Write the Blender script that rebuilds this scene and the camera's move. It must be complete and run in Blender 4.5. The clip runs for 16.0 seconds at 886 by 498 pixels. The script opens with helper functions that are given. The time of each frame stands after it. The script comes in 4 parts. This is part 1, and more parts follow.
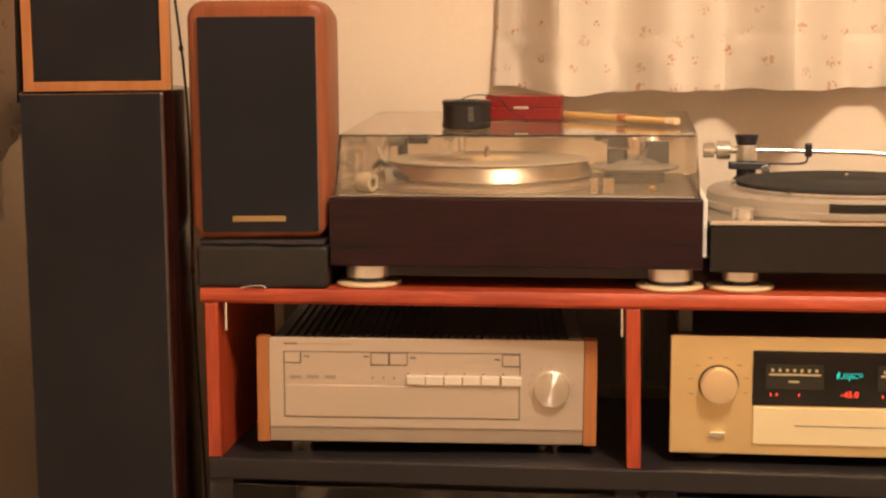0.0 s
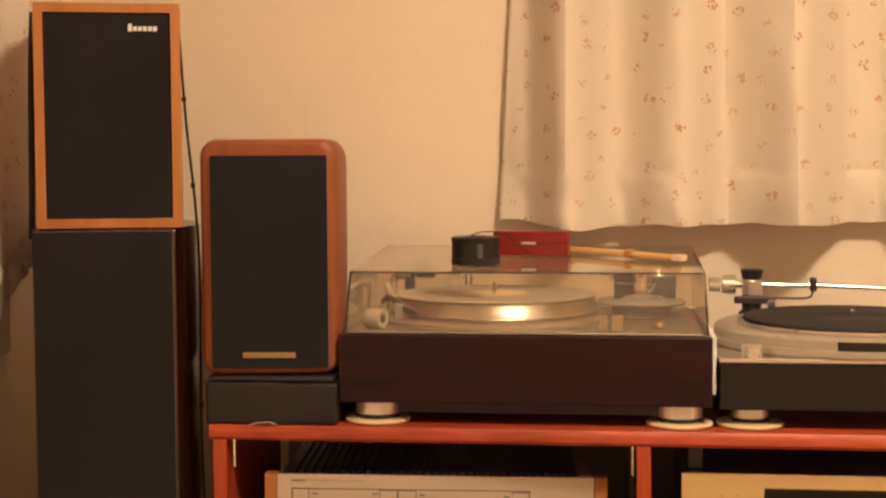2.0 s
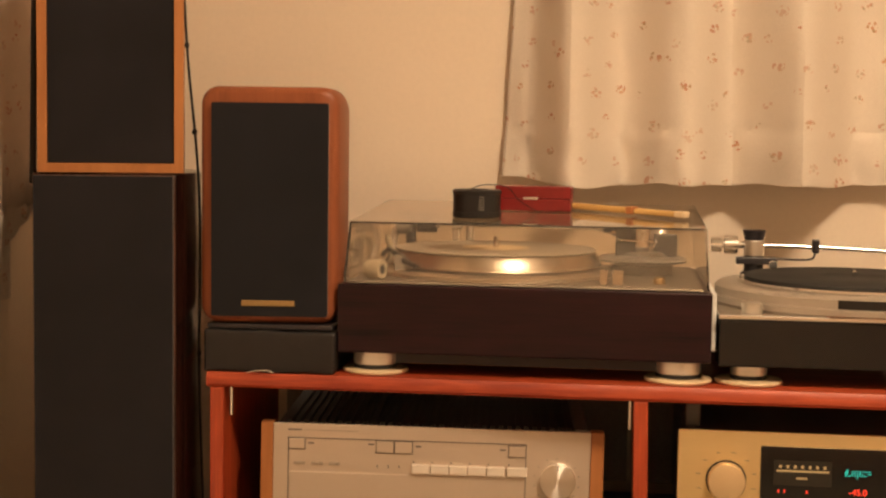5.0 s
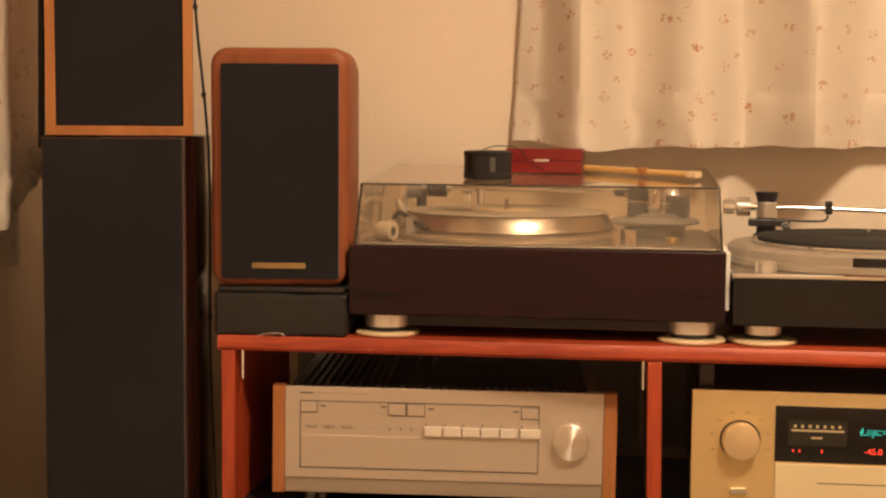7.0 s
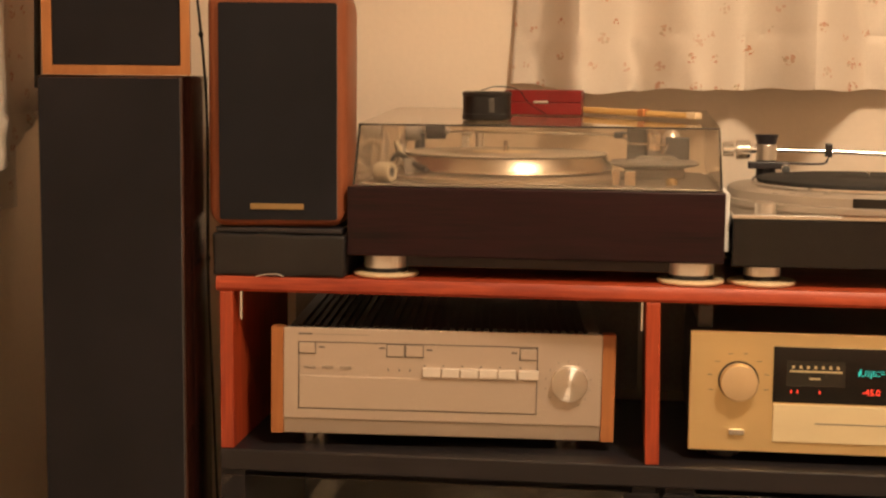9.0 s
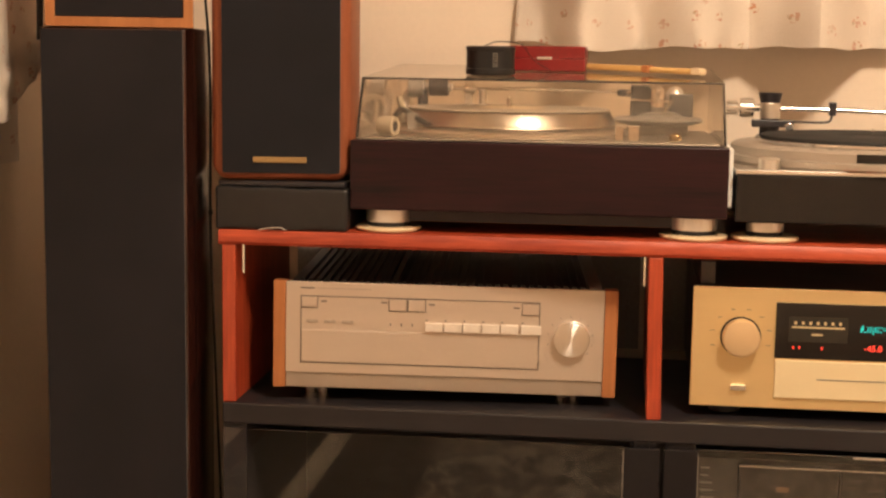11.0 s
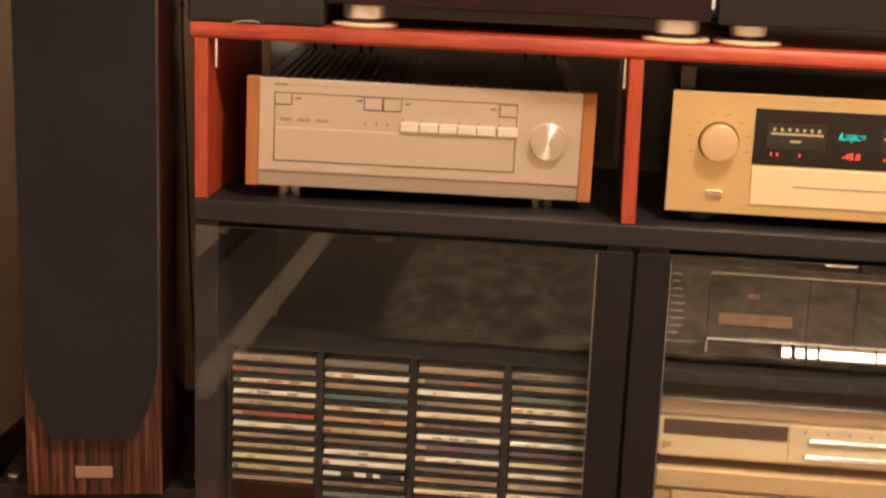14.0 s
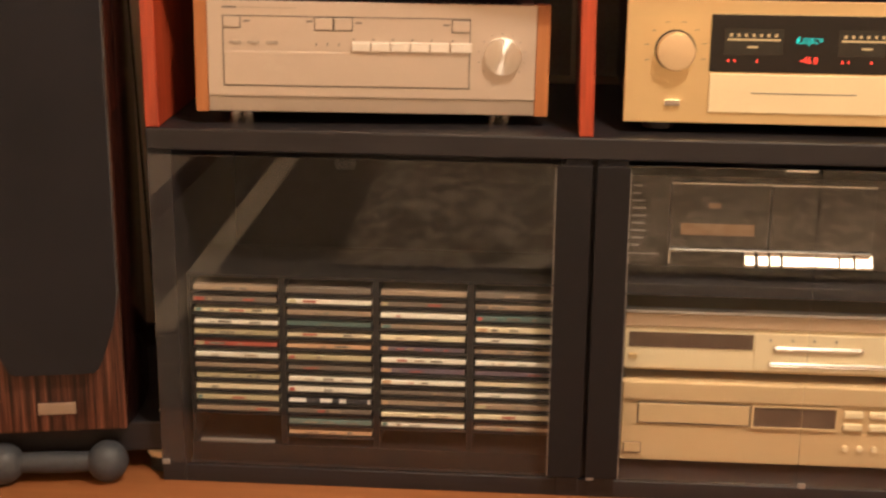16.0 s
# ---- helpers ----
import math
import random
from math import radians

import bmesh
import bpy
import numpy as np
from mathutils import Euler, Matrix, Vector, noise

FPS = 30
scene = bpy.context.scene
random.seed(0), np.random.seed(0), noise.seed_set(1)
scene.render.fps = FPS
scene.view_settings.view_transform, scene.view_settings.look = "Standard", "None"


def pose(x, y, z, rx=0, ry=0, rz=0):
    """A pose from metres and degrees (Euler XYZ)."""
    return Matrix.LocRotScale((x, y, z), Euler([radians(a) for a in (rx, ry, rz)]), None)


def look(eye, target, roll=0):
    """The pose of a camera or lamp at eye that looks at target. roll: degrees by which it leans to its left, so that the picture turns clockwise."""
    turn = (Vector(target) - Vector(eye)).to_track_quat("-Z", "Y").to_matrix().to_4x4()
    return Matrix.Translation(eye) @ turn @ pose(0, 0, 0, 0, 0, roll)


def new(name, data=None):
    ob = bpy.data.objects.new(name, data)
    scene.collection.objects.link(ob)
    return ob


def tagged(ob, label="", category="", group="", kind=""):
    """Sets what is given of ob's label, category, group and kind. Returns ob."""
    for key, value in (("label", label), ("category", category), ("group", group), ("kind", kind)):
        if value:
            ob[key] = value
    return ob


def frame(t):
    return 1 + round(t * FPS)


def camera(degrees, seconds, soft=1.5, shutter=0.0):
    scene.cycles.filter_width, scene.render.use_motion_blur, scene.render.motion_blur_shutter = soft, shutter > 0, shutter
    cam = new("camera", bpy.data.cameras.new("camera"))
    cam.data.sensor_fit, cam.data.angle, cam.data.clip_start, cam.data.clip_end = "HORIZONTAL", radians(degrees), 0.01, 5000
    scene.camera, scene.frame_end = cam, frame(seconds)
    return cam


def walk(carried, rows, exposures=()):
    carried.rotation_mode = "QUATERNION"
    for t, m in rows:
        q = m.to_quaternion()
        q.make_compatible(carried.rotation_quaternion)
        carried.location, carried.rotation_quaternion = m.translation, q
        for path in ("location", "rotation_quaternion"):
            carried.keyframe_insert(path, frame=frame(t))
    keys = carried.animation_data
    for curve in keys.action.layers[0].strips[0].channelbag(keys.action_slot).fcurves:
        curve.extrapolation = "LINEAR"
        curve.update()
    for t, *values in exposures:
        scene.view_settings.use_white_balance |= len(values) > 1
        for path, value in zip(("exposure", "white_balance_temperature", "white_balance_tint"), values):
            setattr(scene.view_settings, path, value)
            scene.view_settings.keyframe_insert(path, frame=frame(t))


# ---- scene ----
cam = camera(34.0, 16.0, soft=2.3, shutter=0.5)
PATH = [
    (0, (0.568, -1.902, 1.05), (0.324, 0.063, 0.768), -0.4),
    (0.5, (0.548, -1.907, 1.056), (0.324, 0.065, 0.803), -0.3),
    (1, (0.549, -1.906, 1.065), (0.322, 0.07, 0.856), -0.1),
    (1.5, (0.548, -1.91, 1.073), (0.316, 0.069, 0.907), -0.2),
    (2, (0.542, -1.91, 1.083), (0.311, 0.072, 0.956), -0.3),
    (2.5, (0.544, -1.913, 1.091), (0.307, 0.071, 1.003), -0.5),
    (3, (0.548, -1.916, 1.095), (0.308, 0.068, 1.021), -0.5),
    (3.5, (0.553, -1.908, 1.077), (0.321, 0.076, 0.98), -0.2),
    (4, (0.551, -1.908, 1.07), (0.323, 0.075, 0.936), 0.2),
    (4.5, (0.544, -1.908, 1.06), (0.316, 0.073, 0.908), 0.7),
    (5, (0.55, -1.905, 1.046), (0.31, 0.075, 0.889), 0.8),
    (7.5, (0.54, -1.897, 1.008), (0.293, 0.079, 0.821), 0.4),
    (8, (0.539, -1.896, 1.003), (0.291, 0.079, 0.803), 0.5),
    (8.5, (0.535, -1.891, 1.0), (0.295, 0.082, 0.778), 0.5),
    (9, (0.539, -1.894, 0.994), (0.297, 0.077, 0.754), 0.5),
    (11.5, (0.534, -1.896, 0.959), (0.3, 0.067, 0.657), 1.0),
    (12, (0.533, -1.888, 0.948), (0.31, 0.069, 0.606), 1.3),
    (12.5, (0.521, -1.895, 0.927), (0.319, 0.063, 0.569), 1.6),
    (13, (0.522, -1.89, 0.922), (0.324, 0.061, 0.529), 1.9),
    (13.5, (0.524, -1.89, 0.914), (0.332, 0.054, 0.481), 2.1),
    (14, (0.522, -1.886, 0.904), (0.339, 0.046, 0.42), 2.3),
    (14.5, (0.517, -1.886, 0.887), (0.332, 0.036, 0.364), 2.2),
    (15, (0.523, -1.874, 0.88), (0.334, 0.033, 0.309), 2.1),
    (15.5, (0.521, -1.87, 0.875), (0.346, 0.033, 0.284), 1.7),
    (16, (0.531, -1.866, 0.886), (0.398, 0.045, 0.309), 0.5),
]
EXPOSURES = [
    (0.0, 0.20, 5900, 10), (1.0, 0.05, 6150, 10), (2.0, -0.08, 6300, 10), (3.0, -0.40, 6300, 10), (4.0, -0.40, 6300, 10), (5.0, -0.24, 6300, 10), (7.5, -0.14, 6250, 10),
    (8.5, -0.14, 6200, 10), (9.2, -0.16, 6150, 10), (11.5, 0.26, 5600, 10), (12.5, 0.42, 5500, 10), (14.0, 0.42, 5500, 10), (16.0, 0.40, 5550, 10),
]
walk(cam, [(t, look(eye, target, roll)) for t, eye, target, roll in PATH], EXPOSURES)

# ---- light: one warm ceiling lamp, night outside ----
FLOOR = -0.038
CEIL = 2.36
world = bpy.data.worlds.new("night")
world.use_nodes = True
world.node_tree.nodes["Background"].inputs[0].default_value = (0.02, 0.014, 0.009, 1)
world.node_tree.nodes["Background"].inputs[1].default_value = 0.3
scene.world = world
LAMP = (1.10, -1.13, 2.27)
lamp_data = bpy.data.lights.new("ceiling_lamp_light", "AREA")
lamp_data.shape, lamp_data.size = "DISK", 0.30
lamp_data.energy, lamp_data.color = 23.5, (1.0, 0.72, 0.45)
lamp_ob = new("ceiling_lamp_light", lamp_data)
lamp_ob.matrix_world = pose(LAMP[0], LAMP[1], LAMP[2] - 0.016)


# ---- materials ----
def principled(name, rough=0.5, metal=0.0, spec=0.5):
    m = bpy.data.materials.new(name)
    m.use_nodes = True
    b = m.node_tree.nodes["Principled BSDF"]
    b.inputs["Roughness"].default_value = rough
    b.inputs["Metallic"].default_value = metal
    b.inputs["Specular IOR Level"].default_value = spec
    return m, m.node_tree, b


def node(nt, kind, **ins):
    n = nt.nodes.new(kind)
    for k, v in ins.items():
        n.inputs[k.replace("_", " ")].default_value = v
    return n


def coords(nt, scale=(1, 1, 1)):
    tc = nt.nodes.new("ShaderNodeTexCoord")
    mp = nt.nodes.new("ShaderNodeMapping")
    mp.inputs["Scale"].default_value = scale
    nt.links.new(tc.outputs["Object"], mp.inputs["Vector"])
    return mp.outputs["Vector"]


def ramp(nt, fac, stops):
    r = nt.nodes.new("ShaderNodeValToRGB")
    els = r.color_ramp.elements
    while len(els) < len(stops):
        els.new(0.5)
    for e, (p, c) in zip(els, stops):
        e.position, e.color = p, (*c, 1)
    nt.links.new(fac, r.inputs["Fac"])
    return r.outputs["Color"]


def bump(nt, b, height, strength=0.2, distance=0.002):
    n = nt.nodes.new("ShaderNodeBump")
    n.inputs["Strength"].default_value = strength
    n.inputs["Distance"].default_value = distance
    nt.links.new(height, n.inputs["Height"])
    nt.links.new(n.outputs["Normal"], b.inputs["Normal"])


def plain(name, color, rough=0.5, metal=0.0, grain=250.0, vary=0.12, relief=0.08, spec=0.5, stretch=(1, 1, 1)):
    """A surface of one colour with fine grain, faint larger blotches and uneven gloss."""
    m, nt, b = principled(name, rough, metal, spec)
    v = coords(nt, stretch)
    fine = node(nt, "ShaderNodeTexNoise", Scale=grain, Detail=4.0)
    big = node(nt, "ShaderNodeTexNoise", Scale=grain / 28, Detail=3.0)
    nt.links.new(v, fine.inputs["Vector"])
    nt.links.new(v, big.inputs["Vector"])
    mix = nt.nodes.new("ShaderNodeMath")
    mix.operation = "MULTIPLY_ADD"
    mix.inputs[1].default_value = 0.5
    nt.links.new(fine.outputs["Fac"], mix.inputs[0])
    half = nt.nodes.new("ShaderNodeMath")
    half.operation = "MULTIPLY"
    half.inputs[1].default_value = 0.5
    nt.links.new(big.outputs["Fac"], half.inputs[0])
    nt.links.new(half.outputs[0], mix.inputs[2])
    lo = tuple(c * (1 - vary) for c in color)
    hi = tuple(min(1, c * (1 + vary)) for c in color)
    nt.links.new(ramp(nt, mix.outputs[0], [(0.3, lo), (0.7, hi)]), b.inputs["Base Color"])
    mr = nt.nodes.new("ShaderNodeMapRange")
    mr.inputs["To Min"].default_value = max(0.02, rough * 0.8)
    mr.inputs["To Max"].default_value = min(1, rough * 1.25)
    nt.links.new(big.outputs["Fac"], mr.inputs["Value"])
    nt.links.new(mr.outputs[0], b.inputs["Roughness"])
    bump(nt, b, fine.outputs["Fac"], relief, 0.001)
    return m


def wood(name, dark, light, along="x", rough=0.35, scale=9.0, coat=0.0, streak=26.0, relief=0.06):
    """Wood grain that runs along one axis, with bands at two scales."""
    m, nt, b = principled(name, rough)
    s = {"x": (0.06, 1, 1), "y": (1, 0.06, 1), "z": (1, 1, 0.06)}[along]
    v = coords(nt, s)
    a = node(nt, "ShaderNodeTexNoise", Scale=scale * streak / 9, Detail=6.0, Roughness=0.65, Distortion=0.6)
    c = node(nt, "ShaderNodeTexNoise", Scale=scale * streak, Detail=3.0)
    nt.links.new(v, a.inputs["Vector"])
    nt.links.new(v, c.inputs["Vector"])
    mx = nt.nodes.new("ShaderNodeMix")
    mx.inputs["Factor"].default_value = 0.35
    nt.links.new(a.outputs["Fac"], mx.inputs["A"])
    nt.links.new(c.outputs["Fac"], mx.inputs["B"])
    mid = tuple((p + q) / 2 for p, q in zip(dark, light))
    nt.links.new(ramp(nt, mx.outputs["Result"], [(0.34, dark), (0.5, mid), (0.68, light)]), b.inputs["Base Color"])
    b.inputs["Coat Weight"].default_value = coat
    b.inputs["Coat Roughness"].default_value = 0.12
    bump(nt, b, mx.outputs["Result"], relief, 0.001)
    return m


def brushed(name, color, rough=0.3, along="x", vary=0.05):
    """Brushed metal, with fine hairlines along one axis."""
    m, nt, b = principled(name, rough, 1.0)
    s = {"x": (0.02, 1, 1), "z": (1, 1, 0.02), "y": (1, 0.02, 1)}[along]
    v = coords(nt, s)
    n = node(nt, "ShaderNodeTexNoise", Scale=900.0, Detail=3.0)
    nt.links.new(v, n.inputs["Vector"])
    lo = tuple(c * (1 - vary) for c in color)
    hi = tuple(min(1, c * (1 + vary)) for c in color)
    nt.links.new(ramp(nt, n.outputs["Fac"], [(0.3, lo), (0.7, hi)]), b.inputs["Base Color"])
    mr = nt.nodes.new("ShaderNodeMapRange")
    mr.inputs["To Min"].default_value, mr.inputs["To Max"].default_value = rough * 0.85, rough * 1.2
    nt.links.new(n.outputs["Fac"], mr.inputs["Value"])
    nt.links.new(mr.outputs[0], b.inputs["Roughness"])
    bump(nt, b, n.outputs["Fac"], 0.04, 0.0005)
    return m


def clear(name, tint=(1, 1, 1), rough=0.02, ior=1.45, haze=0.0):
    m, nt, b = principled(name, rough)
    b.inputs["Base Color"].default_value = (*tint, 1)
    b.inputs["Transmission Weight"].default_value = 1.0
    b.inputs["IOR"].default_value = ior
    if haze:
        b.inputs["Transmission Weight"].default_value = 1 - haze
    return m


def glowing(name, color, strength):
    m, nt, b = principled(name, 0.5)
    b.inputs["Base Color"].default_value = (*[c * 0.2 for c in color], 1)
    b.inputs["Emission Color"].default_value = (*color, 1)
    b.inputs["Emission Strength"].default_value = strength
    return m


def weave(name, color, scale=900.0, rough=0.9, relief=0.5):
    """Speaker cloth: a fine woven relief."""
    m, nt, b = principled(name, rough, 0.0, 0.2)
    v = coords(nt)
    w1 = node(nt, "ShaderNodeTexWave", Scale=scale, Distortion=0.4)
    w1.bands_direction = "X"
    w2 = node(nt, "ShaderNodeTexWave", Scale=scale, Distortion=0.4)
    w2.bands_direction = "Z"
    blot = node(nt, "ShaderNodeTexNoise", Scale=9.0, Detail=4.0)
    for n in (w1, w2, blot):
        nt.links.new(v, n.inputs["Vector"])
    mul = nt.nodes.new("ShaderNodeMath")
    mul.operation = "MULTIPLY"
    nt.links.new(w1.outputs["Fac"], mul.inputs[0])
    nt.links.new(w2.outputs["Fac"], mul.inputs[1])
    nt.links.new(ramp(nt, blot.outputs["Fac"], [(0.3, tuple(c * 0.75 for c in color)), (0.7, tuple(c * 1.25 for c in color))]), b.inputs["Base Color"])
    b.inputs["Sheen Weight"].default_value = 0.25
    b.inputs["Sheen Roughness"].default_value = 0.5
    bump(nt, b, mul.outputs[0], relief, 0.0006)
    return m


def floral(name):
    """Cream cotton with small scattered sprigs of reddish petals."""
    m, nt, b = principled(name, 0.85, 0.0, 0.2)
    v = coords(nt)
    cell = nt.nodes.new("ShaderNodeTexVoronoi")
    petal = nt.nodes.new("ShaderNodeTexVoronoi")
    for n, s, r in ((cell, 21.0, 0.75), (petal, 150.0, 1.0)):
        n.voronoi_dimensions = "2D"
        n.inputs["Scale"].default_value, n.inputs["Randomness"].default_value = s, r
    sep = nt.nodes.new("ShaderNodeSeparateXYZ")
    flat = nt.nodes.new("ShaderNodeCombineXYZ")
    nt.links.new(v, sep.inputs["Vector"])
    nt.links.new(sep.outputs["X"], flat.inputs["X"])
    nt.links.new(sep.outputs["Z"], flat.inputs["Y"])
    nt.links.new(flat.outputs["Vector"], cell.inputs["Vector"])
    nt.links.new(flat.outputs["Vector"], petal.inputs["Vector"])
    wob = node(nt, "ShaderNodeTexNoise", Scale=120.0, Detail=2.0)
    nt.links.new(flat.outputs["Vector"], wob.inputs["Vector"])

    def calc(op, a, b=None, c=None):
        n = nt.nodes.new("ShaderNodeMath")
        n.operation = op
        for k, q in enumerate((a, b, c)):
            if isinstance(q, float):
                n.inputs[k].default_value = q
            elif q is not None:
                nt.links.new(q, n.inputs[k])
        return n.outputs[0]

    tone = nt.nodes.new("ShaderNodeSeparateColor")
    nt.links.new(cell.outputs["Color"], tone.inputs["Color"])
    reach = calc("MULTIPLY_ADD", tone.outputs["Red"], 0.10, 0.10)
    dist = calc("MULTIPLY_ADD", wob.outputs["Fac"], 0.16, calc("SUBTRACT", cell.outputs["Distance"], 0.08))
    near = calc("LESS_THAN", dist, reach)
    dot = calc("LESS_THAN", calc("MULTIPLY_ADD", wob.outputs["Fac"], 0.5, calc("SUBTRACT", petal.outputs["Distance"], 0.25)), 0.40)
    strength = calc("MULTIPLY_ADD", tone.outputs["Green"], 0.5, 0.34)
    soft = calc("MULTIPLY", calc("MULTIPLY", near, dot), strength)
    ink = ramp(nt, petal.outputs["Color"], [(0.2, (0.50, 0.16, 0.07)), (0.6, (0.58, 0.27, 0.12)), (0.9, (0.36, 0.27, 0.13))])
    thread = node(nt, "ShaderNodeTexNoise", Scale=700.0, Detail=2.0)
    nt.links.new(v, thread.inputs["Vector"])
    cloth = ramp(nt, thread.outputs["Fac"], [(0.3, (0.70, 0.61, 0.515)), (0.7, (0.80, 0.705, 0.605))])
    mx = nt.nodes.new("ShaderNodeMix")
    mx.data_type = "RGBA"
    nt.links.new(soft, mx.inputs["Factor"])
    nt.links.new(cloth, mx.inputs["A"])
    nt.links.new(ink, mx.inputs["B"])
    nt.links.new(mx.outputs["Result"], b.inputs["Base Color"])
    b.inputs["Sheen Weight"].default_value = 0.2
    bump(nt, b, thread.outputs["Fac"], 0.15, 0.0006)
    return m


def striped_veneer(name):
    """Zebra-like veneer: upright dark and reddish-brown stripes, lacquered."""
    m, nt, b = principled(name, 0.3)
    v = coords(nt, (1, 1, 0.02))
    n1 = node(nt, "ShaderNodeTexNoise", Scale=110.0, Detail=5.0, Roughness=0.75)
    n2 = node(nt, "ShaderNodeTexNoise", Scale=420.0, Detail=2.0)
    nt.links.new(v, n1.inputs["Vector"])
    nt.links.new(v, n2.inputs["Vector"])
    mx = nt.nodes.new("ShaderNodeMix")
    mx.inputs["Factor"].default_value = 0.3
    nt.links.new(n1.outputs["Fac"], mx.inputs["A"])
    nt.links.new(n2.outputs["Fac"], mx.inputs["B"])
    nt.links.new(ramp(nt, mx.outputs["Result"], [(0.42, (0.014, 0.006, 0.005)), (0.50, (0.07, 0.024, 0.014)), (0.57, (0.15, 0.055, 0.032)), (0.68, (0.30, 0.14, 0.085))]), b.inputs["Base Color"])
    b.inputs["Coat Weight"].default_value = 0.4
    return m


def rug_weave(name, tone=1.0, contrast=1.0):
    """Dark rug with mottled grey-brown flecks."""
    m, nt, b = principled(name, 0.95, 0.0, 0.1)
    v = coords(nt, (1, 0.45, 1))
    n1 = node(nt, "ShaderNodeTexNoise", Scale=32.0, Detail=5.0, Roughness=0.7, Distortion=0.6)
    n2 = node(nt, "ShaderNodeTexVoronoi", Scale=60.0)
    nt.links.new(v, n1.inputs["Vector"])
    nt.links.new(v, n2.inputs["Vector"])
    nt.links.new(ramp(nt, n1.outputs["Fac"], [(p, tuple(tone * (r + (q - r) * contrast) for q, r in zip(c, (0.38, 0.33, 0.25)))) for p, c in ((0.44, (0.07, 0.058, 0.042)), (0.50, (0.40, 0.34, 0.27)), (0.56, (0.80, 0.72, 0.59)))]), b.inputs["Base Color"])
    bump(nt, b, n2.outputs["Distance"], 0.6, 0.004)
    return m


def knob_metal(name, color, rough=0.22):
    """Spun metal: circular hairlines that fan the highlight out."""
    m, nt, b = principled(name, rough, 1.0)
    b.inputs["Base Color"].default_value = (*color, 1)
    b.inputs["Anisotropic"].default_value = 0.85
    b.inputs["Anisotropic Rotation"].default_value = 0.25
    tan = nt.nodes.new("ShaderNodeTangent")
    tan.direction_type, tan.axis = "RADIAL", "Y"
    nt.links.new(tan.outputs[0], b.inputs["Tangent"])
    v = coords(nt)
    n = node(nt, "ShaderNodeTexNoise", Scale=1200.0)
    nt.links.new(v, n.inputs["Vector"])
    bump(nt, b, n.outputs["Fac"], 0.02, 0.0003)
    return m


PLASTER = plain("painted_plaster", (0.92, 0.785, 0.64), 0.85, grain=120.0, vary=0.03, relief=0.12, spec=0.2)
CEILING_PAINT = plain("ceiling_paint", (0.78, 0.74, 0.66), 0.9, grain=90.0, vary=0.03, spec=0.2)
BASEBOARD = plain("dark_baseboard", (0.05, 0.03, 0.02), 0.4, grain=90.0)
FLOOR_WOOD = wood("floor_wood", (0.22, 0.075, 0.024), (0.37, 0.15, 0.052), "x", 0.3, 5.0, 0.25, 14.0)
RUG = rug_weave("mottled_rug", 0.95, 0.62)
CURTAIN = floral("floral_cotton")
BLACK_ASH = wood("black_brown_ash", (0.0115, 0.0100, 0.0118), (0.0215, 0.0188, 0.0220), "x", 0.46, 7.0, 0.0)
RED_WOOD = wood("red_stained_wood", (0.24, 0.026, 0.010), (0.60, 0.10, 0.030), "x", 0.48, 16.0, 0.0, 16.0, 0.4)
RED_WOOD_Z = wood("red_stained_wood_upright", (0.24, 0.026, 0.010), (0.62, 0.10, 0.03), "z", 0.38, 14.0, 0.15, 16.0, 0.25)
ROSEWOOD = wood("rosewood_gloss", (0.0038, 0.0028, 0.0045), (0.034, 0.0088, 0.0115), "x", 0.30, 26.0, 0.0, 9.0)
CHERRY_DARK = wood("cherry_wood_dark", (0.21, 0.062, 0.024), (0.33, 0.10, 0.040), "z", 0.46, 6.0, 0.0)
CHERRY_DARK.node_tree.nodes["Principled BSDF"].inputs["Specular IOR Level"].default_value = 0.3
TEAK = wood("teak_frame", (0.37, 0.135, 0.04), (0.52, 0.215, 0.068), "z", 0.45, 6.0)
AMP_WOOD = wood("amp_side_wood", (0.36, 0.13, 0.04), (0.52, 0.21, 0.07), "z", 0.4, 6.0)
ROSEWOOD.node_tree.nodes["Principled BSDF"].inputs["Specular IOR Level"].default_value = 0.3
VENEER = striped_veneer("striped_veneer")
SIDE_VENEER = wood("dark_gloss_veneer", (0.007, 0.003, 0.0025), (0.045, 0.014, 0.009), "z", 0.16, 12.0, 0.0)
CLOTH = weave("black_cloth", (0.0132, 0.0117, 0.0148))
CLOTH_FINE = weave("fine_black_cloth", (0.0098, 0.0098, 0.0135), 1300.0)
BLACK_PLASTIC = plain("black_plastic", (0.024, 0.0215, 0.026), 0.4, grain=400.0)
BLACK_GLOSS = plain("black_gloss", (0.008, 0.007, 0.007), 0.12, grain=60.0, relief=0.01)
RUBBER = plain("rubber", (0.02, 0.019, 0.018), 0.8, grain=300.0)
IRON = plain("grey_blue_iron", (0.055, 0.06, 0.072), 0.5, 0.0, grain=160.0, vary=0.25, relief=0.25)
ALU = brushed("satin_aluminium", (0.78, 0.74, 0.68), 0.34)
ALU_BRIGHT = brushed("polished_aluminium", (0.85, 0.82, 0.78), 0.16)
PLATTER_ALU = brushed("turned_platter", (0.72, 0.66, 0.58), 0.24)
AMP_KEY = plain("pale_key", (0.78, 0.69, 0.59), 0.4, grain=300.0, vary=0.05)
AMP_FACE = plain("silver_face", (0.70, 0.60, 0.505), 0.42, 0.55, grain=900.0, vary=0.03, relief=0.03, stretch=(0.05, 1, 1))
AMP_STRIP = plain("silver_strip", (0.52, 0.45, 0.38), 0.4, 0.7, grain=900.0, vary=0.03, relief=0.03, stretch=(0.05, 1, 1))
